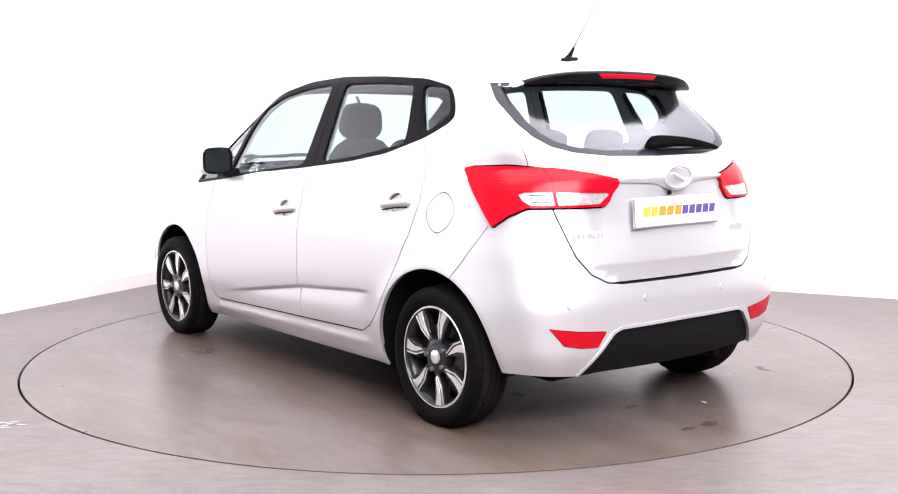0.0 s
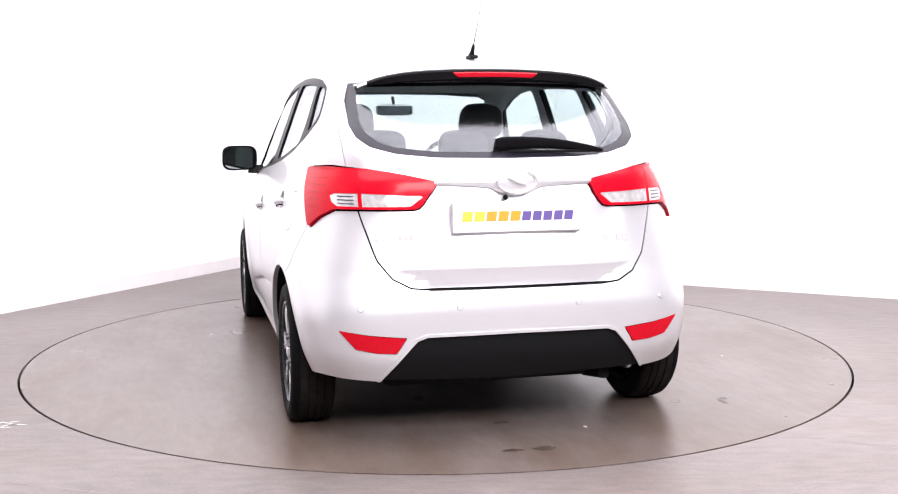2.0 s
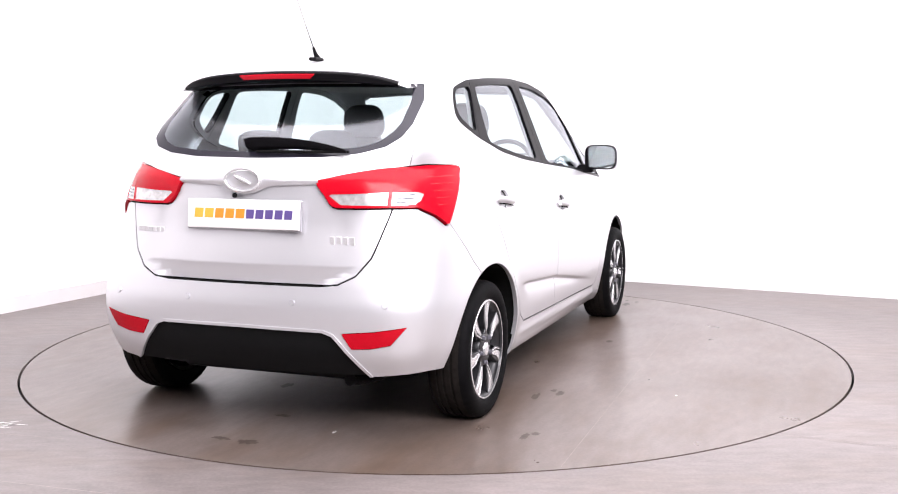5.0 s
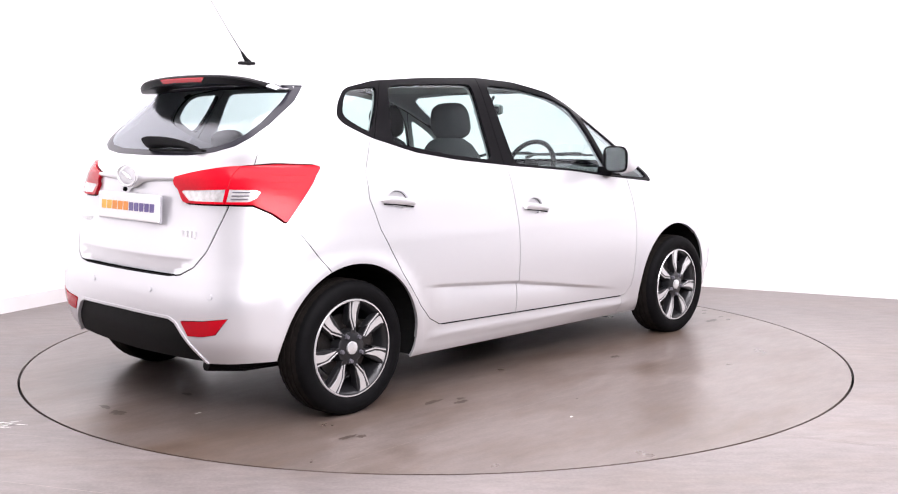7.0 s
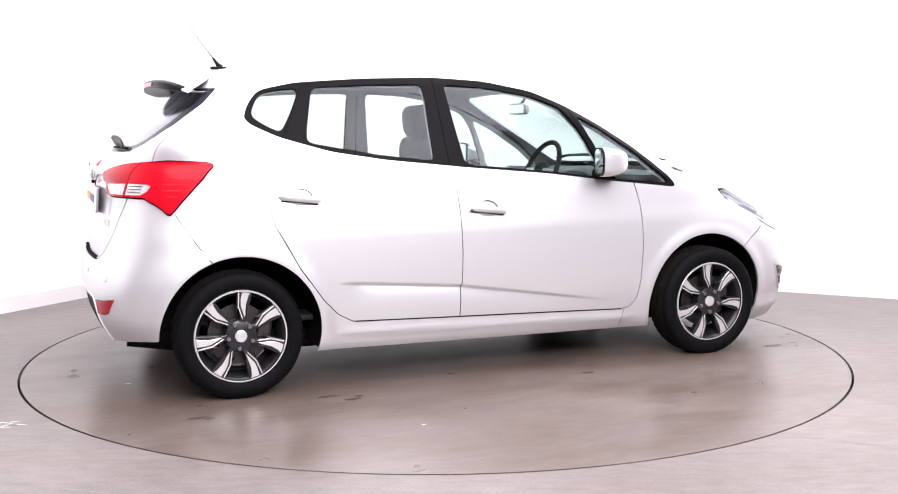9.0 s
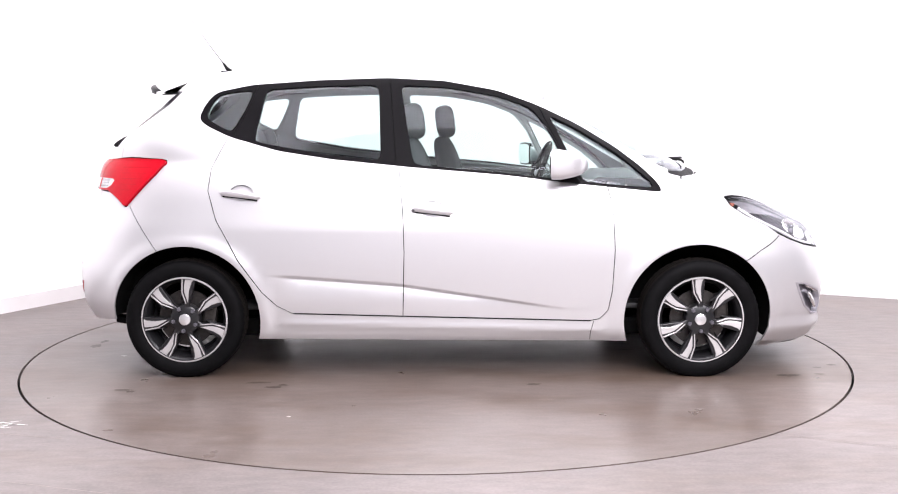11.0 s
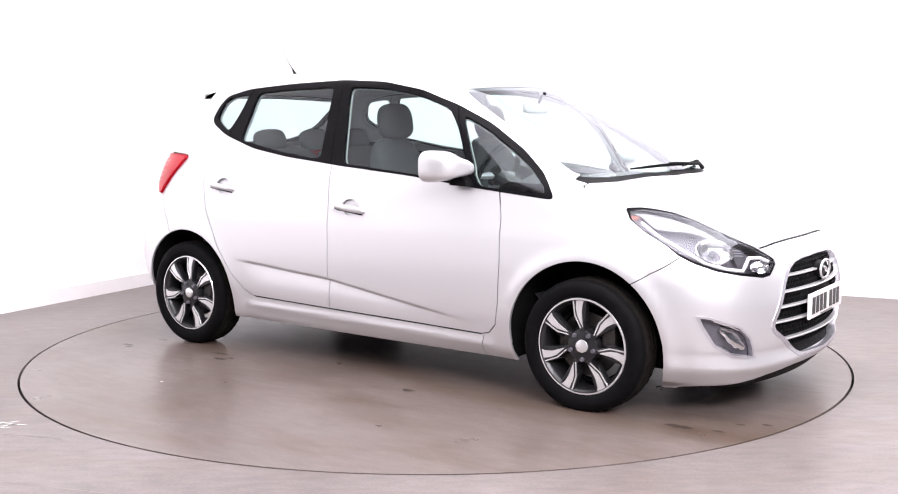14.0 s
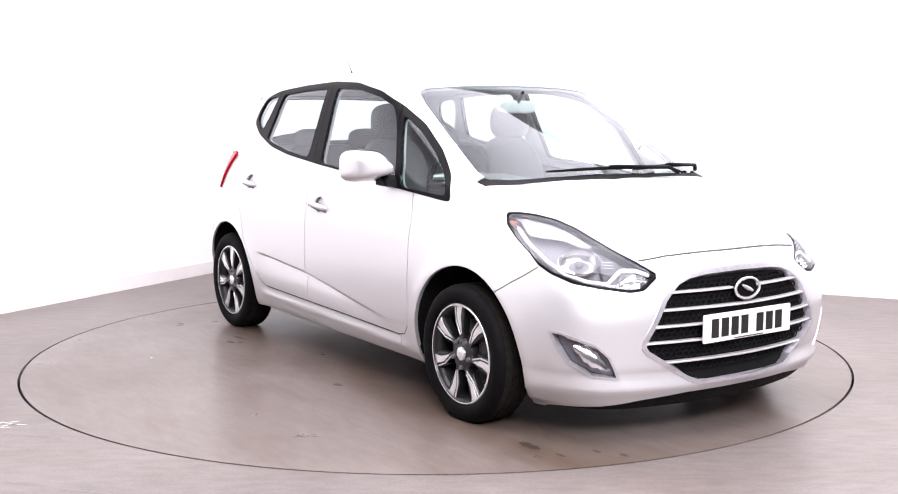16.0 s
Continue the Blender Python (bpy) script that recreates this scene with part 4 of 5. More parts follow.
        sp.transform(t @ Matrix.Diagonal((0.90, 1, 0.962, 1)))
        part("spoke_face", sp, M_ALLOY, w)
    part("hub", hub, M_GREY, w, smooth=True)
    for k in range(5):
        a = 2 * math.pi * (k + 0.5) / 5
        b = bmesh.new()
        bmesh.ops.create_cone(b, cap_ends=True, segments=6, radius1=0.0115, radius2=0.0085, depth=0.016,
                              matrix=Matrix.Translation((0.057 * math.sin(a), -0.088, 0.057 * math.cos(a))) @ Matrix.Rotation(math.pi / 2, 4, "X"))
        part("wheel_nut", b, M_BEZEL, w)
    b = bmesh.new()
    lathe(b, [(0.001, -0.0935), (0.020, -0.093), (0.027, -0.090), (0.029, -0.082)], 28)
    part("centre_cap", b, M_ALLOY, w, "silver centre cap", smooth=True)
    grow = Matrix.Diagonal((RIM_GROW, 1, RIM_GROW, 1))
    for ob in w.children:
        if not ob.name.startswith("tyre"):
            ob.data.transform(grow)
    return w


wheel = make_wheel()
wheel.matrix_basis = pose(-0.022, -0.782, TYRE_R - 0.004, 0, 8, 0)
for x, y, spin in ((2.630, -0.808, -3), (-0.022, 0.782, 20), (2.630, 0.808, 11)):
    copy_thing(wheel, pose(x, y, TYRE_R - (0.009 if x > 1 else 0.004), 0, spin, 180 if y > 0 else 0))
# ---- outside fittings ----


def on_skin(place, off, side=1):
    """A point over the body, and the way out of it."""
    p, n = surface(*place), facing(*place)
    p = p + n * off
    return Vector((p.x, p.y * side, p.z)), Vector((n.x, n.y * side, n.z))


# door handles: a bowed grip, and a dark strip painted as shade under it
for s in (1, -1):
    for cx, cz, door in ((0.277, 0.938, "rear_door"), (1.255, 0.856, "front_door")):
        bm = bmesh.new()
        rings = []
        for i in range(13):
            t = -1 + i / 6
            p, n = on_skin(sd(cx + 0.107 * t, cz + 0.005 - 0.012 * t), 0.020 + 0.016 * (1 - t * t) ** 0.5 - 0.014, s)
            hw = 0.0145 * (1 - abs(t) ** 4) ** 0.5 + 0.002
            th = 0.009 * (1 - abs(t) ** 4) ** 0.5 + 0.002
            rings.append([bm.verts.new(p + Vector((0, 0, math.cos(a) * hw)) + n * math.sin(a) * th) for a in np.linspace(0, 2 * math.pi, 10, endpoint=False)])
        for r0, r1 in zip(rings, rings[1:]):
            for k in range(10):
                bm.faces.new((r0[k], r0[(k + 1) % 10], r1[(k + 1) % 10], r1[k]))
        bm.faces.new(rings[0])
        bm.faces.new(rings[-1])
        bmesh.ops.recalc_face_normals(bm, faces=bm.faces)
        part("handle", bm, M_PAINT, sides[door, s], "silver pull handle", smooth=True)
        bm = bmesh.new()
        tube(bm, [on_skin(sd(cx + 0.1 * t, cz - 0.0125 - 0.012 * t), 0.012 * (1 - t * t) + 0.003, s)[0] for t in np.linspace(-0.9, 0.9, 9)], 0.0032, 6)
        part("handle_shadow_strip", bm, M_GAP, sides[door, s])
        if door == "front_door" and s < 0:
            bm = bmesh.new()
            p, n = on_skin(sd(cx - 0.098, cz + 0.006), 0.016, s)
            bmesh.ops.create_cone(bm, cap_ends=True, segments=16, radius1=0.009, radius2=0.008, depth=0.012, matrix=Matrix.Translation(p) @ Matrix.Rotation(math.pi / 2, 4, "X"))
            part("lock", bm, M_CHROME, sides[door, s])

# door mirrors
for s in (1, -1):
    mirror = new("door_mirror")
    mirror.parent = car
    mirror["label"] = "silver door mirror with a black foot"
    c = Vector((1.914, 0.954 * s, 1.104))
    bm = bmesh.new()
    bmesh.ops.create_uvsphere(bm, u_segments=32, v_segments=20, radius=1)
    for v in bm.verts:
        x, y, z = v.co
        k = (abs(x) ** 3.8 + abs(y) ** 3.8 + abs(z) ** 3.8) ** (-1 / 3.8)
        x, y, z = x * k, y * k, z * k
        taper = 1 - 0.22 * max(x, 0) - 0.16 * (1 + y) / 2 * 0.5
        point = 0.48 * ((1 - y) / 2) ** 1.4 * ease((x + 0.4) / 0.8)
        px = max(x, -0.42) * 0.115
        py = y * 0.108 * (1 - 0.18 * max(x, 0))
        pz = z * 0.087 * taper * (1 - 0.20 * (1 - y) / 2) * (1 - point) - (0.010 + 0.030 * point) * (1 - y) / 2 - 0.006 * y
        px -= 0.030 * y
        v.co = c + Vector((px, py * s, pz))
    bmesh.ops.recalc_face_normals(bm, faces=bm.faces)
    part("cap", bm, M_PAINT, mirror, "silver mirror cap", smooth=True)
    bm = bmesh.new()
    pts = []
    for a in np.linspace(0, 2 * math.pi, 40, endpoint=False):
        ca, sa = math.cos(a), math.sin(a)
        k = (abs(ca) ** 4 + abs(sa) ** 4) ** -0.25
        pts.append((ca * k * 0.104, sa * k * 0.074))
    for rad, xo, mat, nm in ((1.0, -0.0495, M_BLACK, "mirror_rim"), (0.88, -0.0525, M_MIRROR, "mirror_glass")):
        bm = bmesh.new()
        a = [bm.verts.new(c + Vector((xo - 0.030 * y / 0.108, y * rad * s, z * rad - 0.004))) for y, z in pts]
        b = [bm.verts.new(v.co + Vector((0.02, 0, 0))) for v in a]
        bm.faces.new(a)
        for i in range(40):
            j = (i + 1) % 40
            bm.faces.new((a[i], a[j], b[j], b[i]))
        bmesh.ops.recalc_face_normals(bm, faces=bm.faces)
        part(nm, bm, mat, mirror)
    bm = bmesh.new()
    prism(bm, [(1.90, 1.005), (2.01, 1.0), (1.99, 1.03), (1.95, 1.055), (1.91, 1.055)], 0.80 * s, 0.90 * s, 0.008)
    part("foot", bm, M_BLACK, mirror, "black mirror foot")
    bm = bmesh.new()
    tube(bm, [c + Vector((0.085 - 0.03 * y - 0.02 * abs(y), y * 0.095 * s, -0.022)) for y in np.linspace(-0.4, 0.95, 7)], 0.0065, 6)
    part("indicator", bm, M_CLEAR, mirror, "slim clear indicator lens")

# spoiler with its high brake lamp
bm = bmesh.new()
sections = []
for i in range(33):
    y = -0.572 + 1.144 * i / 32
    q = abs(y) / 0.572
    xl, zl = -0.005 - 0.145 * q**3, 1.575 - 0.095 * q**2.4
    xt = -0.312 + 0.095 * q**5 + 0.03 * q * q
    zt = 1.531 - 0.030 * q**2 - 0.040 * q**6
    drop = 0.038 * (1 - q**6) + 0.003
    sec = [(xl, zl), (xl * 0.5 + xt * 0.5, (zl + zt) / 2 + 0.008 * (1 - q**4)), (xt + 0.03, zt + 0.002), (xt + 0.006, zt - 0.003), (xt, zt - 0.010), (xt + 0.003, zt - drop),
           (xt + 0.012, zt - drop - 0.004), (xt + 0.06, zt - drop - 0.002), (-0.125 + 0.03 * q**4, 1.484 - 0.028 * q**4), (-0.09, 1.49 - 0.02 * q**3)]
    sections.append([bm.verts.new((x, y, z)) for x, z in sec])
for a, b in zip(sections, sections[1:]):
    for k in range(2, len(a) - 1):
        bm.faces.new((a[k], a[k + 1], b[k + 1], b[k]))
bmesh.ops.recalc_face_normals(bm, faces=bm.faces)
top_bm = bmesh.new()
rows = [[top_bm.verts.new(v.co) for v in sec[:3]] + [top_bm.verts.new(sec[2].co - Vector((0, 0, 0.004)))] for sec in sections]
for a, b in zip(rows, rows[1:]):
    for k in range(3):
        top_bm.faces.new((a[k], a[k + 1], b[k + 1], b[k]))
bmesh.ops.recalc_face_normals(top_bm, faces=top_bm.faces)
for v in [v for v in bm.verts if not v.link_faces]:
    bm.verts.remove(v)
part("spoiler_top", top_bm, M_PAINT, tailgate, "silver upper skin of the spoiler", smooth=True)
spoiler = part("spoiler", bm, [M_BLACK, M_PAINT], tailgate, "black roof-edge spoiler", smooth=True)
for p in spoiler.data.polygons:
    if abs(p.center.y) > 0.535:
        p.material_index = 1
bm = bmesh.new()
rows = []
for i in range(13):
    y = -0.185 + 0.37 * i / 12
    q = abs(y) / 0.612
    xt, zt = -0.312 + 0.03 * q * q, 1.531 - 0.030 * q**2
    up = 0.0 if 0 < i < 12 else 0.006
    rows.append([bm.verts.new((xt + dx, y * (1 if dz > -0.03 else 0.88), zt + dz)) for dx, dz in ((0.012, -0.012), (-0.001, -0.013), (-0.003, -0.018), (-0.002, -0.034), (0.01, -0.034))])
for a, b in zip(rows, rows[1:]):
    for k in range(4):
        bm.faces.new((a[k], a[k + 1], b[k + 1], b[k]))
bmesh.ops.recalc_face_normals(bm, faces=bm.faces)
part("brake_lamp", bm, M_REDDARK, tailgate, "slim red high brake lamp")

# parking sensors set in the rear bumper
for y in (0.64, 0.25, -0.25, -0.64):
    p, n = on_skin(re(abs(y), 0.578), 0.0, 1 if y > 0 else -1)
    rot = Matrix.Translation(p) @ n.to_track_quat("Z", "Y").to_matrix().to_4x4()
    bm = bmesh.new()
    bmesh.ops.create_cone(bm, cap_ends=True, segments=20, radius1=0.0115, radius2=0.0105, depth=0.006, matrix=rot)
    sensor = part("parking_sensor", bm, M_PAINT, rear_bumper)
    bm = bmesh.new()
    tube(bm, [rot @ Vector((0.0125 * math.cos(a), 0.0125 * math.sin(a), 0.0005)) for a in np.linspace(0, 2 * math.pi, 21)], 0.0012, 5, caps=False)
    part("sensor_ring", bm, M_LAMP, sensor)

# rear wiper
bm = bmesh.new()
rings = []
for i in range(17):
    t = i / 16
    y = 0.055 - 0.47 * t
    zc = 1.196 - 0.008 * t - 0.02 * t * t + 0.012 * math.sin(t * 3)
    p, n = on_skin(re(abs(y) + 1e-4, zc), 0.026, 1 if y > 0 else -1)
    h = (0.017 * (1 - t) ** 0.7 + 0.008) * (0.55 if i in (0, 16) else 1)
    w = 0.020 * (1 - t) + 0.008
    rings.append([bm.verts.new(p + Vector((0, 0, math.cos(a) * h)) + n * math.sin(a) * w) for a in np.linspace(0, 2 * math.pi, 12, endpoint=False)])
for r0, r1 in zip(rings, rings[1:]):
    for k in range(12):
        bm.faces.new((r0[k], r0[(k + 1) % 12], r1[(k + 1) % 12], r1[k]))
bm.faces.new(rings[0])
bm.faces.new(rings[-1])
bmesh.ops.recalc_face_normals(bm, faces=bm.faces)
part("rear_wiper", bm, M_BLACK, tailgate, "gloss black rear wiper arm", smooth=True)
bm = bmesh.new()
tube(bm, [on_skin(re(abs(y) + 1e-4, 1.178), 0.012, 1 if y > 0 else -1)[0] for y in np.linspace(0.0, -0.42, 12)], 0.006, 6)
part("wiper_blade", bm, M_GAP, tailgate)

# tailgate handle bar, emblem, lettering strips, plates


def emblem(parent, centre, out, rx, rz):
    """An oval ring with a slanted stroke, facing along out (-1 back, 1 forward)."""
    bm = bmesh.new()
    tube(bm, [centre + Vector((0, rx * math.cos(a), rz * math.sin(a))) for a in np.linspace(0, 2 * math.pi, 37)], 0.0058, 8, caps=False)
    part("emblem_ring", bm, M_ALLOY, parent, "chrome oval emblem ring", smooth=True)
    bm = bmesh.new()
    tube(bm, [centre + Vector((out * 0.001, k * rx * 0.45, k * rz * 0.35 * -out)) for k in np.linspace(-1, 1, 5)], [0.004, 0.008, 0.009, 0.008, 0.004], 8)
    part("emblem_bar", bm, M_ALLOY, parent, "plain slanted chrome stroke", smooth=True)


bm = bmesh.new()
rings = []
for i in range(31):
    y = -0.33 + 0.66 * i / 30
    q = abs(y) / 0.33
    p, n = on_skin(re(abs(y) + 1e-4, 1.062 - 0.004 * (1 - q)), 0.006 + 0.012 * (1 - q), 1 if y > 0 else -1)
    h = 0.011 + 0.018 * (1 - q) ** 2 + (0.022 * math.exp(-((y / 0.085) ** 4)))
    rings.append([bm.verts.new(p + Vector((0, 0, math.cos(a) * h)) + n * math.sin(a) * 0.012) for a in np.linspace(0, 2 * math.pi, 12, endpoint=False)])
for r0, r1 in zip(rings, rings[1:]):
    for k in range(12):
        bm.faces.new((r0[k], r0[(k + 1) % 12], r1[(k + 1) % 12], r1[k]))
bmesh.ops.recalc_face_normals(bm, faces=bm.faces)
bar = part("handle_bar", bm, M_PAINT, tailgate, "silver winged tailgate bar", smooth=True)
pc, _ = on_skin(re(1e-4, 1.060), 0.034)
emblem(tailgate, Vector((pc.x, 0, pc.z)), -1, 0.083, 0.047)
bm = bmesh.new()
bmesh.ops.create_uvsphere(bm, u_segments=12, v_segments=8, radius=0.011, matrix=Matrix.Translation((pc.x + 0.012, 0.045, 1.006)))
part("reversing_camera", bm, M_BLACK, tailgate)


def flat_bar(name, parent, x, y0, y1, z0, z1, mat, slant=0.0, thick=0.0016, label=""):
    bm = bmesh.new()
    f = [bm.verts.new((x, y, z)) for y, z in ((y0, z0), (y1, z0), (y1 + slant, z1), (y0 + slant, z1))]
    b = [bm.verts.new((x + thick, v.co.y, v.co.z)) for v in f]
    bm.faces.new(f)
    bm.faces.new(b[::-1])
    for i in range(4):
        bm.faces.new((f[i], f[(i + 1) % 4], b[(i + 1) % 4], b[i]))
    bmesh.ops.recalc_face_normals(bm, faces=bm.faces)
    return part(name, bm, mat, parent, label)


rear_plate = new("rear_plate")
rear_plate.parent = car
rear_plate["label"] = "white dealer plate with orange and violet print"
bm = bmesh.new()
box(bm, -0.611, 0, 0.929, 0.014, 0.535, 0.122, 0.005, 2, Matrix.Rotation(radians(4), 4, "Y"))
part("plate_panel", bm, M_PLATEW, rear_plate)
bm = bmesh.new()
box(bm, -0.603, 0, 0.926, 0.012, 0.545, 0.128, 0.004, 2, Matrix.Rotation(radians(4), 4, "Y"))
part("plate_holder", bm, M_LAMP, rear_plate)
for i in range(5):
    y = 0.232 - i * 0.050
    flat_bar("print_block", rear_plate, -0.6202, y, y - 0.041, 0.912, 0.952, (M_YELLOW, M_YELLOW, M_ORANGE, M_ORANGE, M_ORANGE)[i], -0.006)
for i in range(5):
    y = -0.018 - i * 0.045
    flat_bar("print_block", rear_plate, -0.6202, y, y - 0.036, 0.912, 0.950, M_PURPLE, -0.005)

front_plate = new("front_plate")
front_plate.parent = car
front_plate["label"] = "white front plate with plain black print"
bm = bmesh.new()
box(bm, 3.452, 0, 0.467, 0.012, 0.535, 0.118, 0.004)
part("plate_panel", bm, M_PLATEW, front_plate)
for i in range(7):
    y = -0.226 + i * 0.0595 + (0.035 if i > 3 else 0)
    flat_bar("print_block", front_plate, 3.4575, y, y + 0.043, 0.428, 0.506, M_BAR, thick=0.0022)
flat_bar("print_block", front_plate, 3.4575, -0.09, 0.09, 0.4135, 0.4175, M_BAR, thick=0.0022)
bm = bmesh.new()
box(bm, 3.40, 0, 0.467, 0.09, 0.30, 0.07, 0.005)
part("plate_bracket", bm, M_MATT, front_plate)

for y, n, w in ((0.483, 7, 0.0235), (-0.455, 4, 0.030)):
    for i in range(n):
        yy = y + (n / 2 - i) * w * 0.95
        z = 0.848 if n == 7 else 0.828
        p, nn = on_skin(re(abs(yy), z), 0.0025, 1 if yy > 0 else -1)
        bm = bmesh.new()
        box(bm, p.x, p.y, p.z, 0.005, w * 0.72, 0.022 if n == 7 else 0.034, 0.0018, 1)
        part("badge_bar", bm, M_SATIN, tailgate)

# grille bars, mesh cells and emblem
def grille_half(z):
    return float(np.interp(z, [0.25, 0.258, 0.275, 0.394, 0.412, 0.432, 0.59, 0.62, 0.65, 0.671, 0.685], [0.22, 0.265, 0.31, 0.50, 0.512, 0.508, 0.415, 0.385, 0.345, 0.285, 0.2]))


for z in (0.622, 0.553, 0.487, 0.422, 0.338):
    bm = bmesh.new()
    hw = grille_half(z) + 0.004
    rings = []
    for t in np.linspace(-1, 1, 25):
        p, n = on_skin(fr(max(abs(t) * hw, 1e-4), z), -0.006, 1 if t > 0 else -1)
        rings.append([bm.verts.new(p + Vector((dx, 0, dz))) for dx, dz in ((0.003, 0.0), (0.001, 0.0042), (-0.022, 0.005), (-0.022, -0.005), (0.001, -0.0042))])
    for r0, r1 in zip(rings, rings[1:]):
        for k in range(5):
            bm.faces.new((r0[k], r0[(k + 1) % 5], r1[(k + 1) % 5], r1[k]))
    bmesh.ops.recalc_face_normals(bm, faces=bm.faces)
    part("grille_bar", bm, M_SATIN, grille, "slim chrome grille bar")
cell = bmesh.new()
tube(cell, [(0, 0.0165 * math.cos(a), 0.0125 * math.sin(a)) for a in np.linspace(0, 2 * math.pi, 7)], 0.0032, 5, caps=False)
first = None
for row, z in enumerate((0.300, 0.362, 0.382, 0.446, 0.466, 0.51, 0.53, 0.574, 0.594, 0.640, 0.658)):
    hw = grille_half(z) - 0.02
    n = int(hw / 0.03)
    for i in range(-n, n + 1):
        y = i * 0.03 + (0.015 if row % 2 else 0)
        if abs(y) > hw or (0.39 < z < 0.54 and abs(y) < 0.25):
            continue
        p, nn = on_skin(fr(max(abs(y), 1e-4), z), -0.026, 1 if y > 0 else -1)
        if first is None:
            first = part("mesh_cell", cell, M_MATT, grille)
            ob = first
        else:
            ob = new("mesh_cell", first.data)
            ob.parent = grille
        ob.location = p
pc, _ = on_skin(fr(1e-4, 0.615), 0.012)
bm = bmesh.new()
bmesh.ops.create_cone(bm, cap_ends=True, segments=32, radius1=0.062, radius2=0.058, depth=0.03,
                      matrix=Matrix.Translation((pc.x - 0.022, 0, 0.615)) @ Matrix.Diagonal((1, 1.12, 0.66, 1)) @ Matrix.Rotation(math.pi / 2, 4, "Y"))
part("emblem_base", bm, M_BLACK, grille)
emblem(grille, Vector((pc.x, 0, 0.615)), 1, 0.073, 0.043)

# headlight and fog lamp insides
for hl in [o for o in car.children if o.name.startswith("headlight")]:
    s = 1 if sum(v.co.y for v in hl.data.vertices) > 0 else -1
    for place, r, wide, deep in ((fr(0.690, 0.757), 0.066, 1.25, 0.030), (fr(0.530, 0.676), 0.030, 1.9, 0.026)):
        p, n = on_skin(place, -deep, s)
        rot = n.to_track_quat("Z", "Y").to_matrix().to_4x4()
        bm = bmesh.new()
        prof = [(r * 1.06, 0.010), (r, 0.014), (r * 0.97, 0.004), (r * 0.8, -0.012), (r * 0.5, -0.024), (r * 0.2, -0.028), (0.001, -0.028)]
        rings = [[bm.verts.new((q * math.cos(a) * wide, q * math.sin(a), h)) for a in np.linspace(0, 2 * math.pi, 32, endpoint=False)] for q, h in prof]
        for r0, r1 in zip(rings, rings[1:]):
            for k in range(32):
                bm.faces.new((r0[k], r0[(k + 1) % 32], r1[(k + 1) % 32], r1[k]))
        bm.transform(Matrix.Translation(p) @ rot)
        part("reflector_bowl", bm, M_CHROME, hl, "bright faceted headlight reflector", smooth=True)
        bm = bmesh.new()
        bmesh.ops.create_uvsphere(bm, u_segments=14, v_segments=8, radius=r * 0.26, matrix=Matrix.Translation(p - n * 0.006))
        part("bulb", bm, M_BEZEL, hl, smooth=True)
    bm = bmesh.new()
    lower = [sd(2.85, 0.868), sd(2.93, 0.818), fr(0.775, 0.752), fr(0.755, 0.705), fr(0.70, 0.678), fr(0.635, 0.668), fr(0.605, 0.690), fr(0.565, 0.718), fr(0.50, 0.716), fr(0.455, 0.697)]
    tube(bm, [on_skin(q, -0.016, s)[0] for q in lower], 0.0085, 8)
    part("light_guide", bm, M_GUIDE, hl, "white light guide strip", smooth=True)

    def patch(name, places, deep, mat, label=""):
        bm = bmesh.new()
        mid = Vector()
        ring = [bm.verts.new(on_skin(q, -deep, s)[0]) for q in places]
        for v in ring:
            mid += v.co / len(ring)
        hub_v = bm.verts.new(mid)
        for k in range(len(ring)):
            bm.faces.new((ring[k], ring[(k + 1) % len(ring)], hub_v))
        bmesh.ops.solidify(bm, geom=bm.faces[:], thickness=0.004)
        part(name, bm, mat, hl, label)

    # bright sheet added for the ceiling's reflection in the top of the lens
    patch("ceiling_glint", [sd(2.84, 0.898), fr(0.745, 0.910), fr(0.71, 0.912), fr(0.655, 0.893), fr(0.618, 0.862), fr(0.588, 0.812), fr(0.622, 0.808), fr(0.665, 0.835), fr(0.725, 0.842), sd(2.91, 0.848)],
          0.022, M_LAMP, "silver sheet put in as the ceiling's reflection in the lens")
    patch("dark_insert", [fr(0.622, 0.800), fr(0.580, 0.790), fr(0.552, 0.750), fr(0.575, 0.728), fr(0.612, 0.702), fr(0.640, 0.690), fr(0.632, 0.735)], 0.026, M_BEZEL, "graphite ribbed insert")
    for k in range(3):
        bm = bmesh.new()
        tube(bm, [on_skin(fr(y, 0.758 - 0.012 * k + 0.10 * (y - 0.6)), -0.022, s)[0] for y in (0.572 + 0.004 * k, 0.60, 0.622)], 0.0022, 6)
        part("insert_rib", bm, M_LAMP, hl)
    patch("side_reflector", [fr(0.768, 0.902), fr(0.742, 0.893), fr(0.762, 0.876)], 0.014, M_AMBER, "small faded amber reflector")
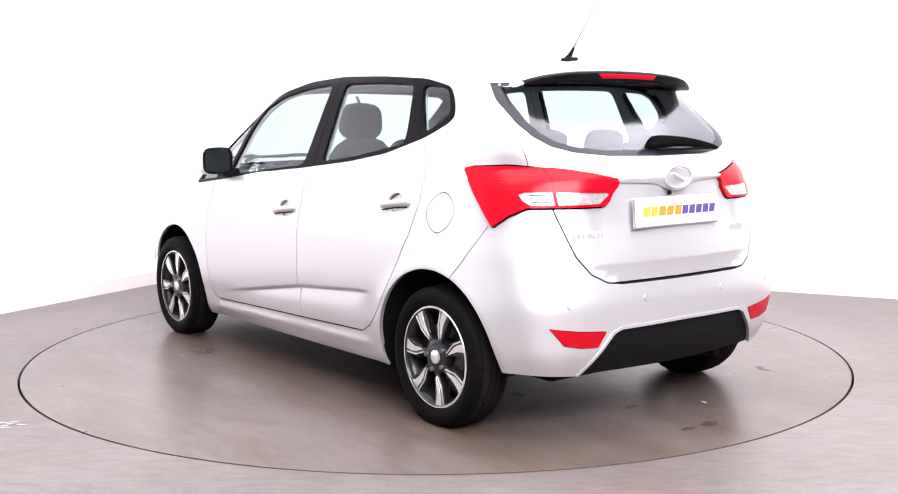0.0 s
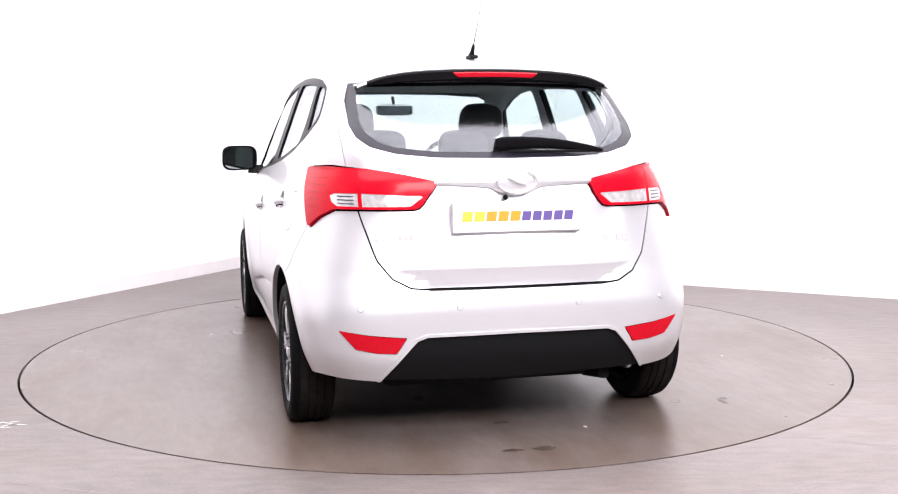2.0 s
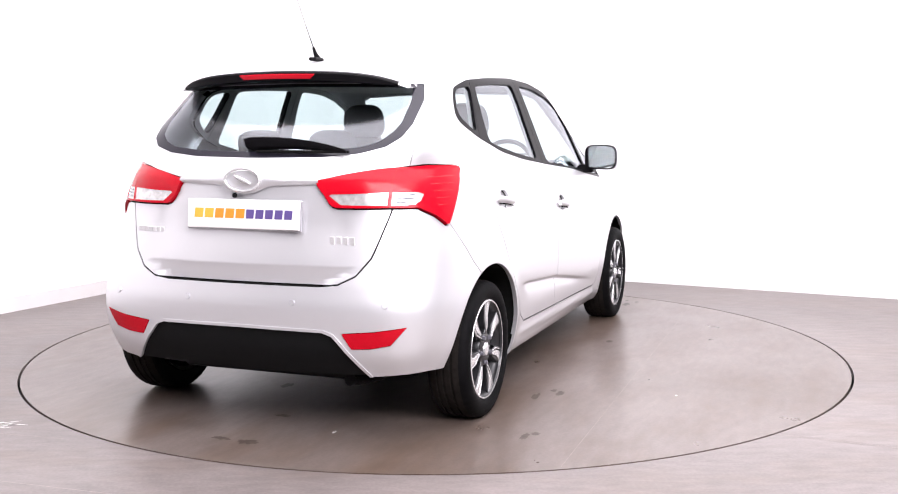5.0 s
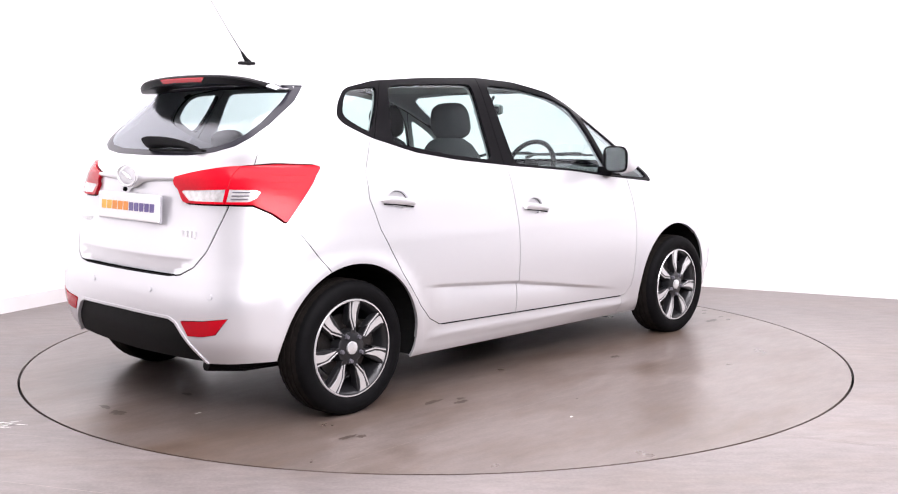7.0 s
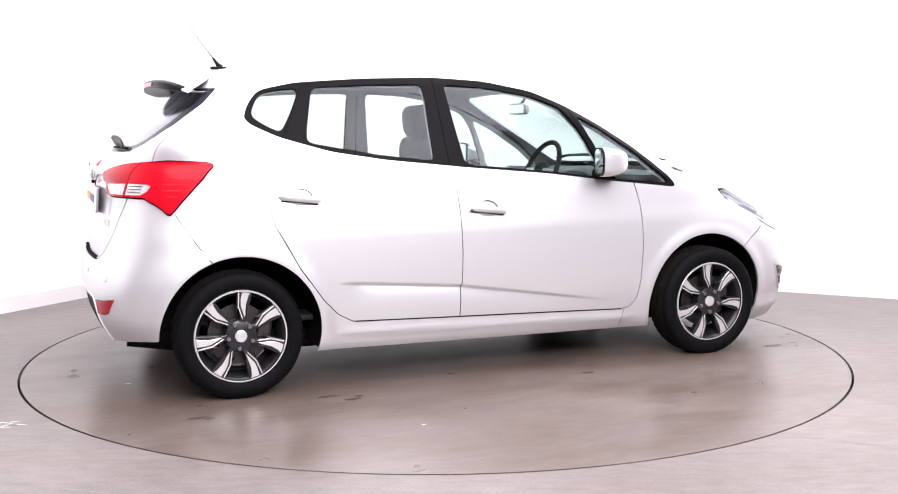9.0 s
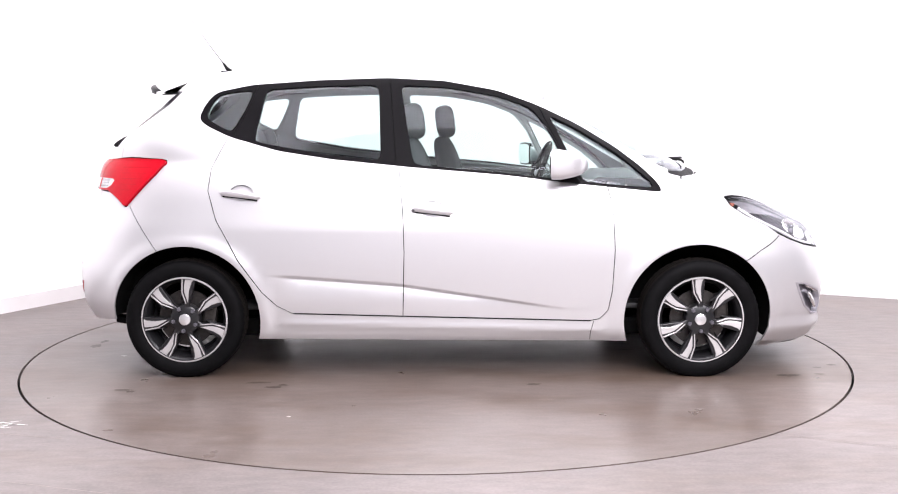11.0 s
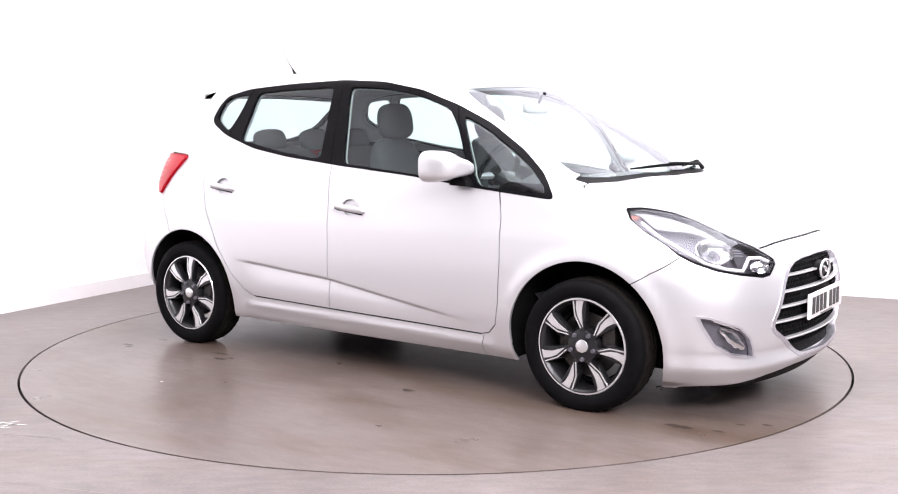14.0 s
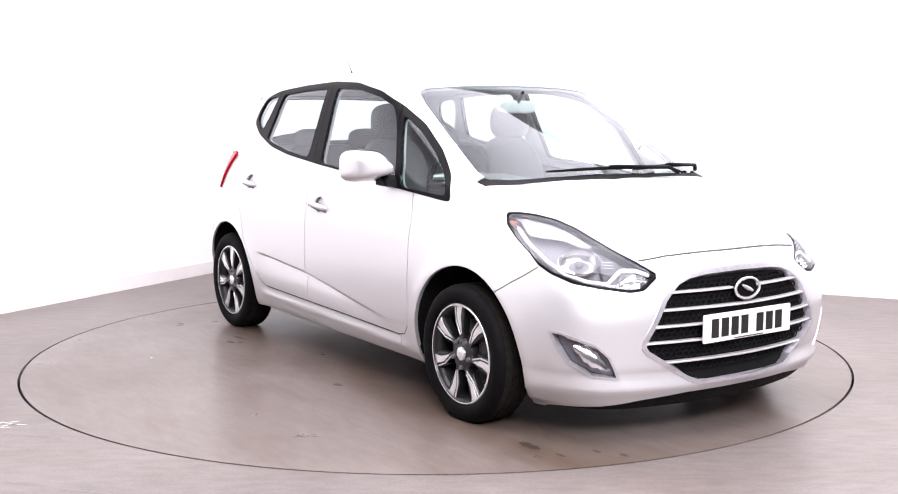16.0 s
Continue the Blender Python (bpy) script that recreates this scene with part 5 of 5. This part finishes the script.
for fg in [o for o in car.children if o.name.startswith("fog_lamp")]:
    s = 1 if sum(v.co.y for v in fg.data.vertices) > 0 else -1
    bm = bmesh.new()
    rings = []
    for t in np.linspace(0, 1, 11):
        p, n = on_skin(fr(0.765 - 0.10 * t, 0.420 - 0.09 * t), -0.018, s)
        h = 0.008 + 0.026 * math.sin(math.pi * min(max(t * 0.9 + 0.05, 0), 1)) + 0.004 * math.sin(t * 22)
        up = Vector((0, -0.5 * s, 0.86))
        rings.append([bm.verts.new(p + up * math.cos(a) * h + n * math.sin(a) * 0.014) for a in np.linspace(0, 2 * math.pi, 12, endpoint=False)])
    for r0, r1 in zip(rings, rings[1:]):
        for k in range(12):
            bm.faces.new((r0[k], r0[(k + 1) % 12], r1[(k + 1) % 12], r1[k]))
    bm.faces.new(rings[0])
    bm.faces.new(rings[-1])
    bmesh.ops.recalc_face_normals(bm, faces=bm.faces)
    part("lamp", bm, M_CHROME, fg, "bright clear fog lamp", smooth=True)
    bm = bmesh.new()
    tube(bm, [on_skin(q, -0.008, s)[0] for q in (fr(0.785, 0.455), fr(0.74, 0.434), fr(0.70, 0.412))], 0.0045, 8)
    part("chrome_strip", bm, M_CHROME, fg, smooth=True)

# windscreen wipers
for root, tip in ((0.30, -0.42), (0.62, 0.05)):
    wiper = new("windscreen_wiper")
    wiper.parent = car
    wiper["label"] = "black windscreen wiper resting on the cowl"
    def scr(y, z, off):
        return on_skin(fr(max(abs(y), 1e-3), z), off, 1 if y > 0 else -1)[0]
    bm = bmesh.new()
    tube(bm, [scr(root + 0.07, 1.052, 0.012), scr(root, 1.060, 0.030), scr(root * 0.5 + tip * 0.5, 1.072, 0.034), scr(root * 0.45 + tip * 0.55, 1.074, 0.03)], [0.012, 0.009, 0.006, 0.005], 8)
    part("arm", bm, M_MATT, wiper, smooth=True)
    bm = bmesh.new()
    tube(bm, [scr(root + (tip - root) * t, 1.068 + 0.010 * math.sin(t * 3.1), 0.016) for t in np.linspace(0.06, 1.0, 9)], [0.005, 0.006, 0.007, 0.0075, 0.008, 0.0075, 0.007, 0.006, 0.004], 6)
    part("blade", bm, M_GAP, wiper)

# roof aerial
aerial = new("aerial")
aerial.parent = car
aerial["label"] = "thin black whip aerial leaning back from the roof"
bm = bmesh.new()
box(bm, 0.062, 0, 1.602, 0.085, 0.04, 0.016, 0.007)
bm2 = bmesh.new()
tube(bm2, [(0.075, 0, 1.605), (0.055, 0, 1.625), (0.035, 0, 1.655)], [0.016, 0.010, 0.006], 10)
part("base", bm, M_MATT, aerial)
part("stem", bm2, M_MATT, aerial, smooth=True)
bm = bmesh.new()
tube(bm, [(0.036, 0, 1.653), (-0.035, 0, 1.748), (-0.165, 0, 1.935)], [0.0026, 0.0018, 0.0010], 6)
part("whip", bm, M_MATT, aerial)
# ---- inside the car ----


def soft_block(bm, centre, size, turn=0.0, power=4.0, taper=0.0, belly=0.0, seg=24):
    """A padded block: rounded box, narrowed towards the top by taper, tilted about y."""
    made = bmesh.ops.create_uvsphere(bm, u_segments=seg, v_segments=seg // 2 + 4, radius=1)["verts"]
    rot = Matrix.Rotation(radians(turn), 3, "Y")
    for v in made:
        x, y, z = v.co
        k = (abs(x) ** power + abs(y) ** power + abs(z) ** power) ** (-1 / power)
        x, y, z = x * k, y * k, z * k
        y *= 1 - taper * (z + 1) / 2
        x += belly * (1 - z * z)
        v.co = Vector(centre) + rot @ Vector((x * size[0] / 2, y * size[1] / 2, z * size[2] / 2))
    return bm


def front_seat(x, y):
    seat = new("front_seat")
    seat.parent = car
    seat["label"] = "dark grey cloth front seat with a headrest"
    part("cushion", soft_block(bmesh.new(), (x + 0.33, y, 0.60), (0.52, 0.50, 0.17), -6), M_SEAT, seat, smooth=True)
    part("backrest", soft_block(bmesh.new(), (x + 0.045, y, 0.905), (0.15, 0.50, 0.66), -14, 3.4, 0.20, 0.15), M_SEAT, seat, smooth=True)
    hr = part("headrest", soft_block(bmesh.new(), (x - 0.005, y, 1.315), (0.12, 0.265, 0.20), -8, 3.2, 0.12), M_SEAT, seat, smooth=True)
    for o in (-0.06, 0.06):
        bm = bmesh.new()
        tube(bm, [(x + 0.0, y + o, 1.18), (x - 0.003, y + o, 1.25)], 0.007, 8)
        part("headrest_post", bm, M_CHROME, seat)
    bm = bmesh.new()
    box(bm, x + 0.33, y, 0.42, 0.46, 0.42, 0.22, 0.03)
    part("seat_base", bm, M_DASH, seat)


front_seat(1.155, -0.355)
front_seat(1.33, 0.355)
bench = new("rear_seat")
bench.parent = car
bench["label"] = "dark grey cloth rear bench with low headrests"
part("cushion", soft_block(bmesh.new(), (0.58, 0, 0.60), (0.52, 1.28, 0.18), -6, 6), M_SEAT, bench, smooth=True)
for y, w in ((0.32, 0.64), (-0.32, 0.64)):
    part("backrest", soft_block(bmesh.new(), (0.29, y, 0.88), (0.15, w, 0.58), -18, 5, 0.08), M_SEAT, bench, smooth=True)
for y in (0.40, 0.0, -0.40):
    part("headrest", soft_block(bmesh.new(), (0.215, y, 1.205), (0.10, 0.25, 0.13), -14, 3.4, 0.1), M_SEAT, bench, smooth=True)
bm = bmesh.new()
box(bm, -0.06, 0, 0.93, 0.52, 1.15, 0.02, 0.006)
part("parcel_shelf", bm, M_DASH, car, "dark grey parcel shelf")
bm = bmesh.new()
box(bm, 1.2, 0, 0.335, 3.0, 1.36, 0.03, 0.01)
part("cabin_floor", bm, M_DASH, car, "dark cabin carpet")

# trim sheets behind the doors, pillars and roof
lining = bmesh.new()
for s in (1, -1):
    grid = {}
    xs, zs = np.linspace(-0.30, 2.42, 40), (0.36, 0.5, 0.7, 0.9, 1.0)
    for i, x in enumerate(xs):
        for j, z in enumerate(zs):
            top = float(np.interp(x, [-0.3, 0.1, 0.4, 1.1, 2.0, 2.42], [1.14, 1.20, 1.15, 1.065, 0.985, 0.94]))
            zz = 0.36 + (top - 0.36) * j / 4
            grid[i, j] = lining.verts.new(on_skin(sd(x, zz), -0.055, s)[0])
    for i in range(len(xs) - 1):
        if (abs(xs[i]) < 0.44 or abs(xs[i] - 2.615) < 0.44):
            js = (2, 3)
        else:
            js = (0, 1, 2, 3)
        for j in js:
            lining.faces.new((grid[i, j], grid[i + 1, j], grid[i + 1, j + 1], grid[i, j + 1]))
part("door_lining", lining, M_DASH, car, "charcoal inner door trim", smooth=True)
roof_in = bmesh.new()
us = np.linspace(0, U_END, 60)
zs = (1.513, 1.53, 1.55, 1.57, 1.585, 1.597)
for s in (1, -1):
    grid = {}
    for i, u in enumerate(us):
        for j, z in enumerate(zs):
            p = surface(u, z)
            p = p - facing(u, z) * 0.022
            grid[i, j] = roof_in.verts.new((p.x, max(p.y, 0) * s, p.z))
    for i in range(len(us) - 1):
        for j in range(len(zs) - 1):
            roof_in.faces.new((grid[i, j], grid[i + 1, j], grid[i + 1, j + 1], grid[i, j + 1]))
    roof_in.faces.new([grid[i, len(zs) - 1] for i in range(len(us))])
part("headlining", roof_in, M_LINER, car, "pale grey roof lining", smooth=True)

# dashboard, wheel, inner mirror
bm = bmesh.new()
rings = []
for i in range(21):
    y = -0.70 + 1.4 * i / 20
    q = abs(y) / 0.7
    hood = 0.035 * math.exp(-(((y + 0.355) / 0.17) ** 4))
    sec = [(2.62 - 0.12 * q * q, 1.015), (2.35, 1.03 - 0.02 * q), (2.12, 1.02 + hood), (2.06, 0.99 + hood), (2.03, 0.93), (2.02, 0.80), (2.14, 0.62), (2.3, 0.45)]
    rings.append([bm.verts.new((x, y, z)) for x, z in sec])
for a, b in zip(rings, rings[1:]):
    for k in range(7):
        bm.faces.new((a[k], a[k + 1], b[k + 1], b[k]))
bmesh.ops.recalc_face_normals(bm, faces=bm.faces)
part("dashboard", bm, M_DASH, car, "charcoal moulded dashboard", smooth=True)
steer = new("steering_wheel")
steer.parent = car
steer["label"] = "black three-spoke steering wheel"
sm = pose(1.83, -0.355, 1.03, 0, -66, 0)
bm = bmesh.new()
tube(bm, [sm @ Vector((0.178 * math.cos(a), 0.178 * math.sin(a), 0)) for a in np.linspace(0, 2 * math.pi, 41)], 0.0145, 10, caps=False)
part("rim", bm, M_MATT, steer, smooth=True)
for a in (0.0, math.pi / 2, -math.pi / 2):
    bm = bmesh.new()
    tube(bm, [sm @ Vector((-0.05 * math.cos(a) * 1.0, 0.05 * math.sin(a), 0.0)), sm @ Vector((-0.172 * math.cos(a), 0.172 * math.sin(a), 0))], [0.022, 0.012], 8)
    part("spoke", bm, M_LAMP, steer)
bm = bmesh.new()
bmesh.ops.create_uvsphere(bm, u_segments=20, v_segments=10, radius=1, matrix=sm @ Matrix.Diagonal((0.062, 0.075, 0.03, 1)))
part("boss", bm, M_MATT, steer, smooth=True)
bm = bmesh.new()
tube(bm, [sm @ Vector((0, 0, -0.02)), sm @ Vector((0, 0, -0.24))], 0.04, 10)
part("column", bm, M_DASH, steer)
inner = new("inner_mirror")
inner.parent = car
inner["label"] = "dark interior rear-view mirror under the windscreen top"
part("shell", soft_block(bmesh.new(), (1.86, 0.0, 1.388), (0.035, 0.235, 0.068), 0, 5), M_TRIM, inner, smooth=True)
bm = bmesh.new()
box(bm, 1.841, 0, 1.388, 0.003, 0.215, 0.052, 0.0012, 1)
part("glass", bm, M_MIRROR, inner)
bm = bmesh.new()
tube(bm, [(1.87, 0, 1.41), (1.90, 0, 1.45), (1.915, 0, 1.468)], 0.009, 8)
part("stalk", bm, M_MATT, inner)

# ---- marks on deck and floor ----


def blotch(name, x, y, rx, ry, mat, parent, seed, z=0.0012):
    rnd = random.Random(seed)
    bm = bmesh.new()
    n = 26
    ring = []
    for i in range(n):
        a = 2 * math.pi * i / n
        k = 0.65 + 0.5 * rnd.random()
        ring.append(bm.verts.new((x + rx * k * math.cos(a), y + ry * k * math.sin(a), z)))
    bm.faces.new(ring)
    return part(name, bm, mat, parent)


for i, (x, y, rx, ry) in enumerate(((-1.549, -0.997, 0.05, 0.016), (-1.50, -1.03, 0.025, 0.02), (-0.905, -0.86, 0.06, 0.02), (-0.81, -0.955, 0.05, 0.02), (-0.77, -0.912, 0.03, 0.015),
                                    (1.82, -0.755, 0.07, 0.025), (1.99, -0.727, 0.03, 0.012), (2.033, -0.575, 0.03, 0.012), (2.13, -0.52, 0.03, 0.014), (1.092, -0.107, 0.05, 0.015),
                                    (-2.02, 0.05, 0.03, 0.05), (-2.01, 0.18, 0.02, 0.05), (-1.62, 0.11, 0.02, 0.04), (-1.13, 0.371, 0.05, 0.03), (0.487, -0.918, 0.04, 0.02))):
    blotch("oil_mark", x, y, rx, ry, M_STAIN, turntable, i)
for i, (x, y, rx, ry) in enumerate(((-1.774, -0.222, 0.018, 0.008), (0.716, 1.277, 0.008, 0.008), (-0.659, -1.488, 0.012, 0.006))):
    blotch("pale_mark", x, y, rx, ry, M_SCUFF, turntable, 40 + i)
bm = bmesh.new()
a, b = Vector((1.9, -1.2, 0.0008)), Vector((-1.88, -1.24, 0.0008))
e = (b - a).cross(Vector((0, 0, 1))).normalized() * 0.0015
bm.faces.new([bm.verts.new(q) for q in (a + e, b + e, b - e, a - e)])
part("deck_joint", bm, M_STEEL, turntable, "fine joint between deck sheets")
scuff = bmesh.new()
rnd = random.Random(5)
for i in range(22):
    cx, cy = -1.90 + rnd.gauss(0, 0.035), -1.58 + rnd.gauss(0, 0.022)
    a, l, w = rnd.uniform(-0.5, 0.5), rnd.uniform(0.01, 0.045), rnd.uniform(0.002, 0.006)
    d, e = Vector((math.cos(a), math.sin(a), 0)) * l, Vector((-math.sin(a), math.cos(a), 0)) * w
    c = Vector((cx, cy, 0.0012))
    scuff.faces.new([scuff.verts.new(c + q) for q in (d + e * 0.4, e, -d + e * 0.3, -d - e * 0.5, -e, d - e * 0.6)])
tagged(part("floor_scuff", scuff, M_SCUFF), "white paint scuffs on the studio floor", "scuff mark", kind="stuff")
for a, b in (((1.36, -1.77), (3.2, -2.62)), ((-1.56, -1.80), (-4.2, -1.10)), ((-1.0, -2.52), (-4.0, -1.55))):
    bm = bmesh.new()
    a, b = Vector((*a, 0.001)), Vector((*b, 0.001))
    e = (b - a).cross(Vector((0, 0, 1))).normalized() * 0.002
    bm.faces.new([bm.verts.new(q) for q in (a + e, b + e, b - e, a - e)])
    tagged(part("floor_joint", bm, M_STEEL), "thin dark joint in the studio floor", "floor joint", kind="structure")
# ---- placing the car's parts on the turning deck ----
for ob in list(car.children):
    ob.location = Vector(ob.location) + Vector((CAR_SHIFT[0], CAR_SHIFT[1], 0))

HEADINGS = ((0, 127.18), (0.5, 121.52), (1, 115.40), (1.5, 109.74), (2, 103.71), (2.5, 98.07), (3, 92.07), (3.5, 86.43), (4, 80.38), (4.5, 74.70),
            (5, 68.60), (5.5, 62.80), (6, 57.00), (6.5, 51.21), (7, 45.42), (7.5, 39.65), (8, 33.54), (8.5, 27.82), (9, 21.72), (9.5, 16.2), (10, 10.7),
            (10.5, 5.2), (11, -0.3), (11.5, -5.80), (12, -11.88), (12.5, -17.74), (13, -23.92), (13.5, -29.66), (14, -35.79), (14.5, -41.62),
            (15, -47.80), (15.5, -52.98), (16, -56.74))


def motions():
    rows = [(t, pose(0, 0, 0, 0, 0, a)) for t, a in HEADINGS]
    walk(car, rows)
    walk(turntable, rows)


motions()
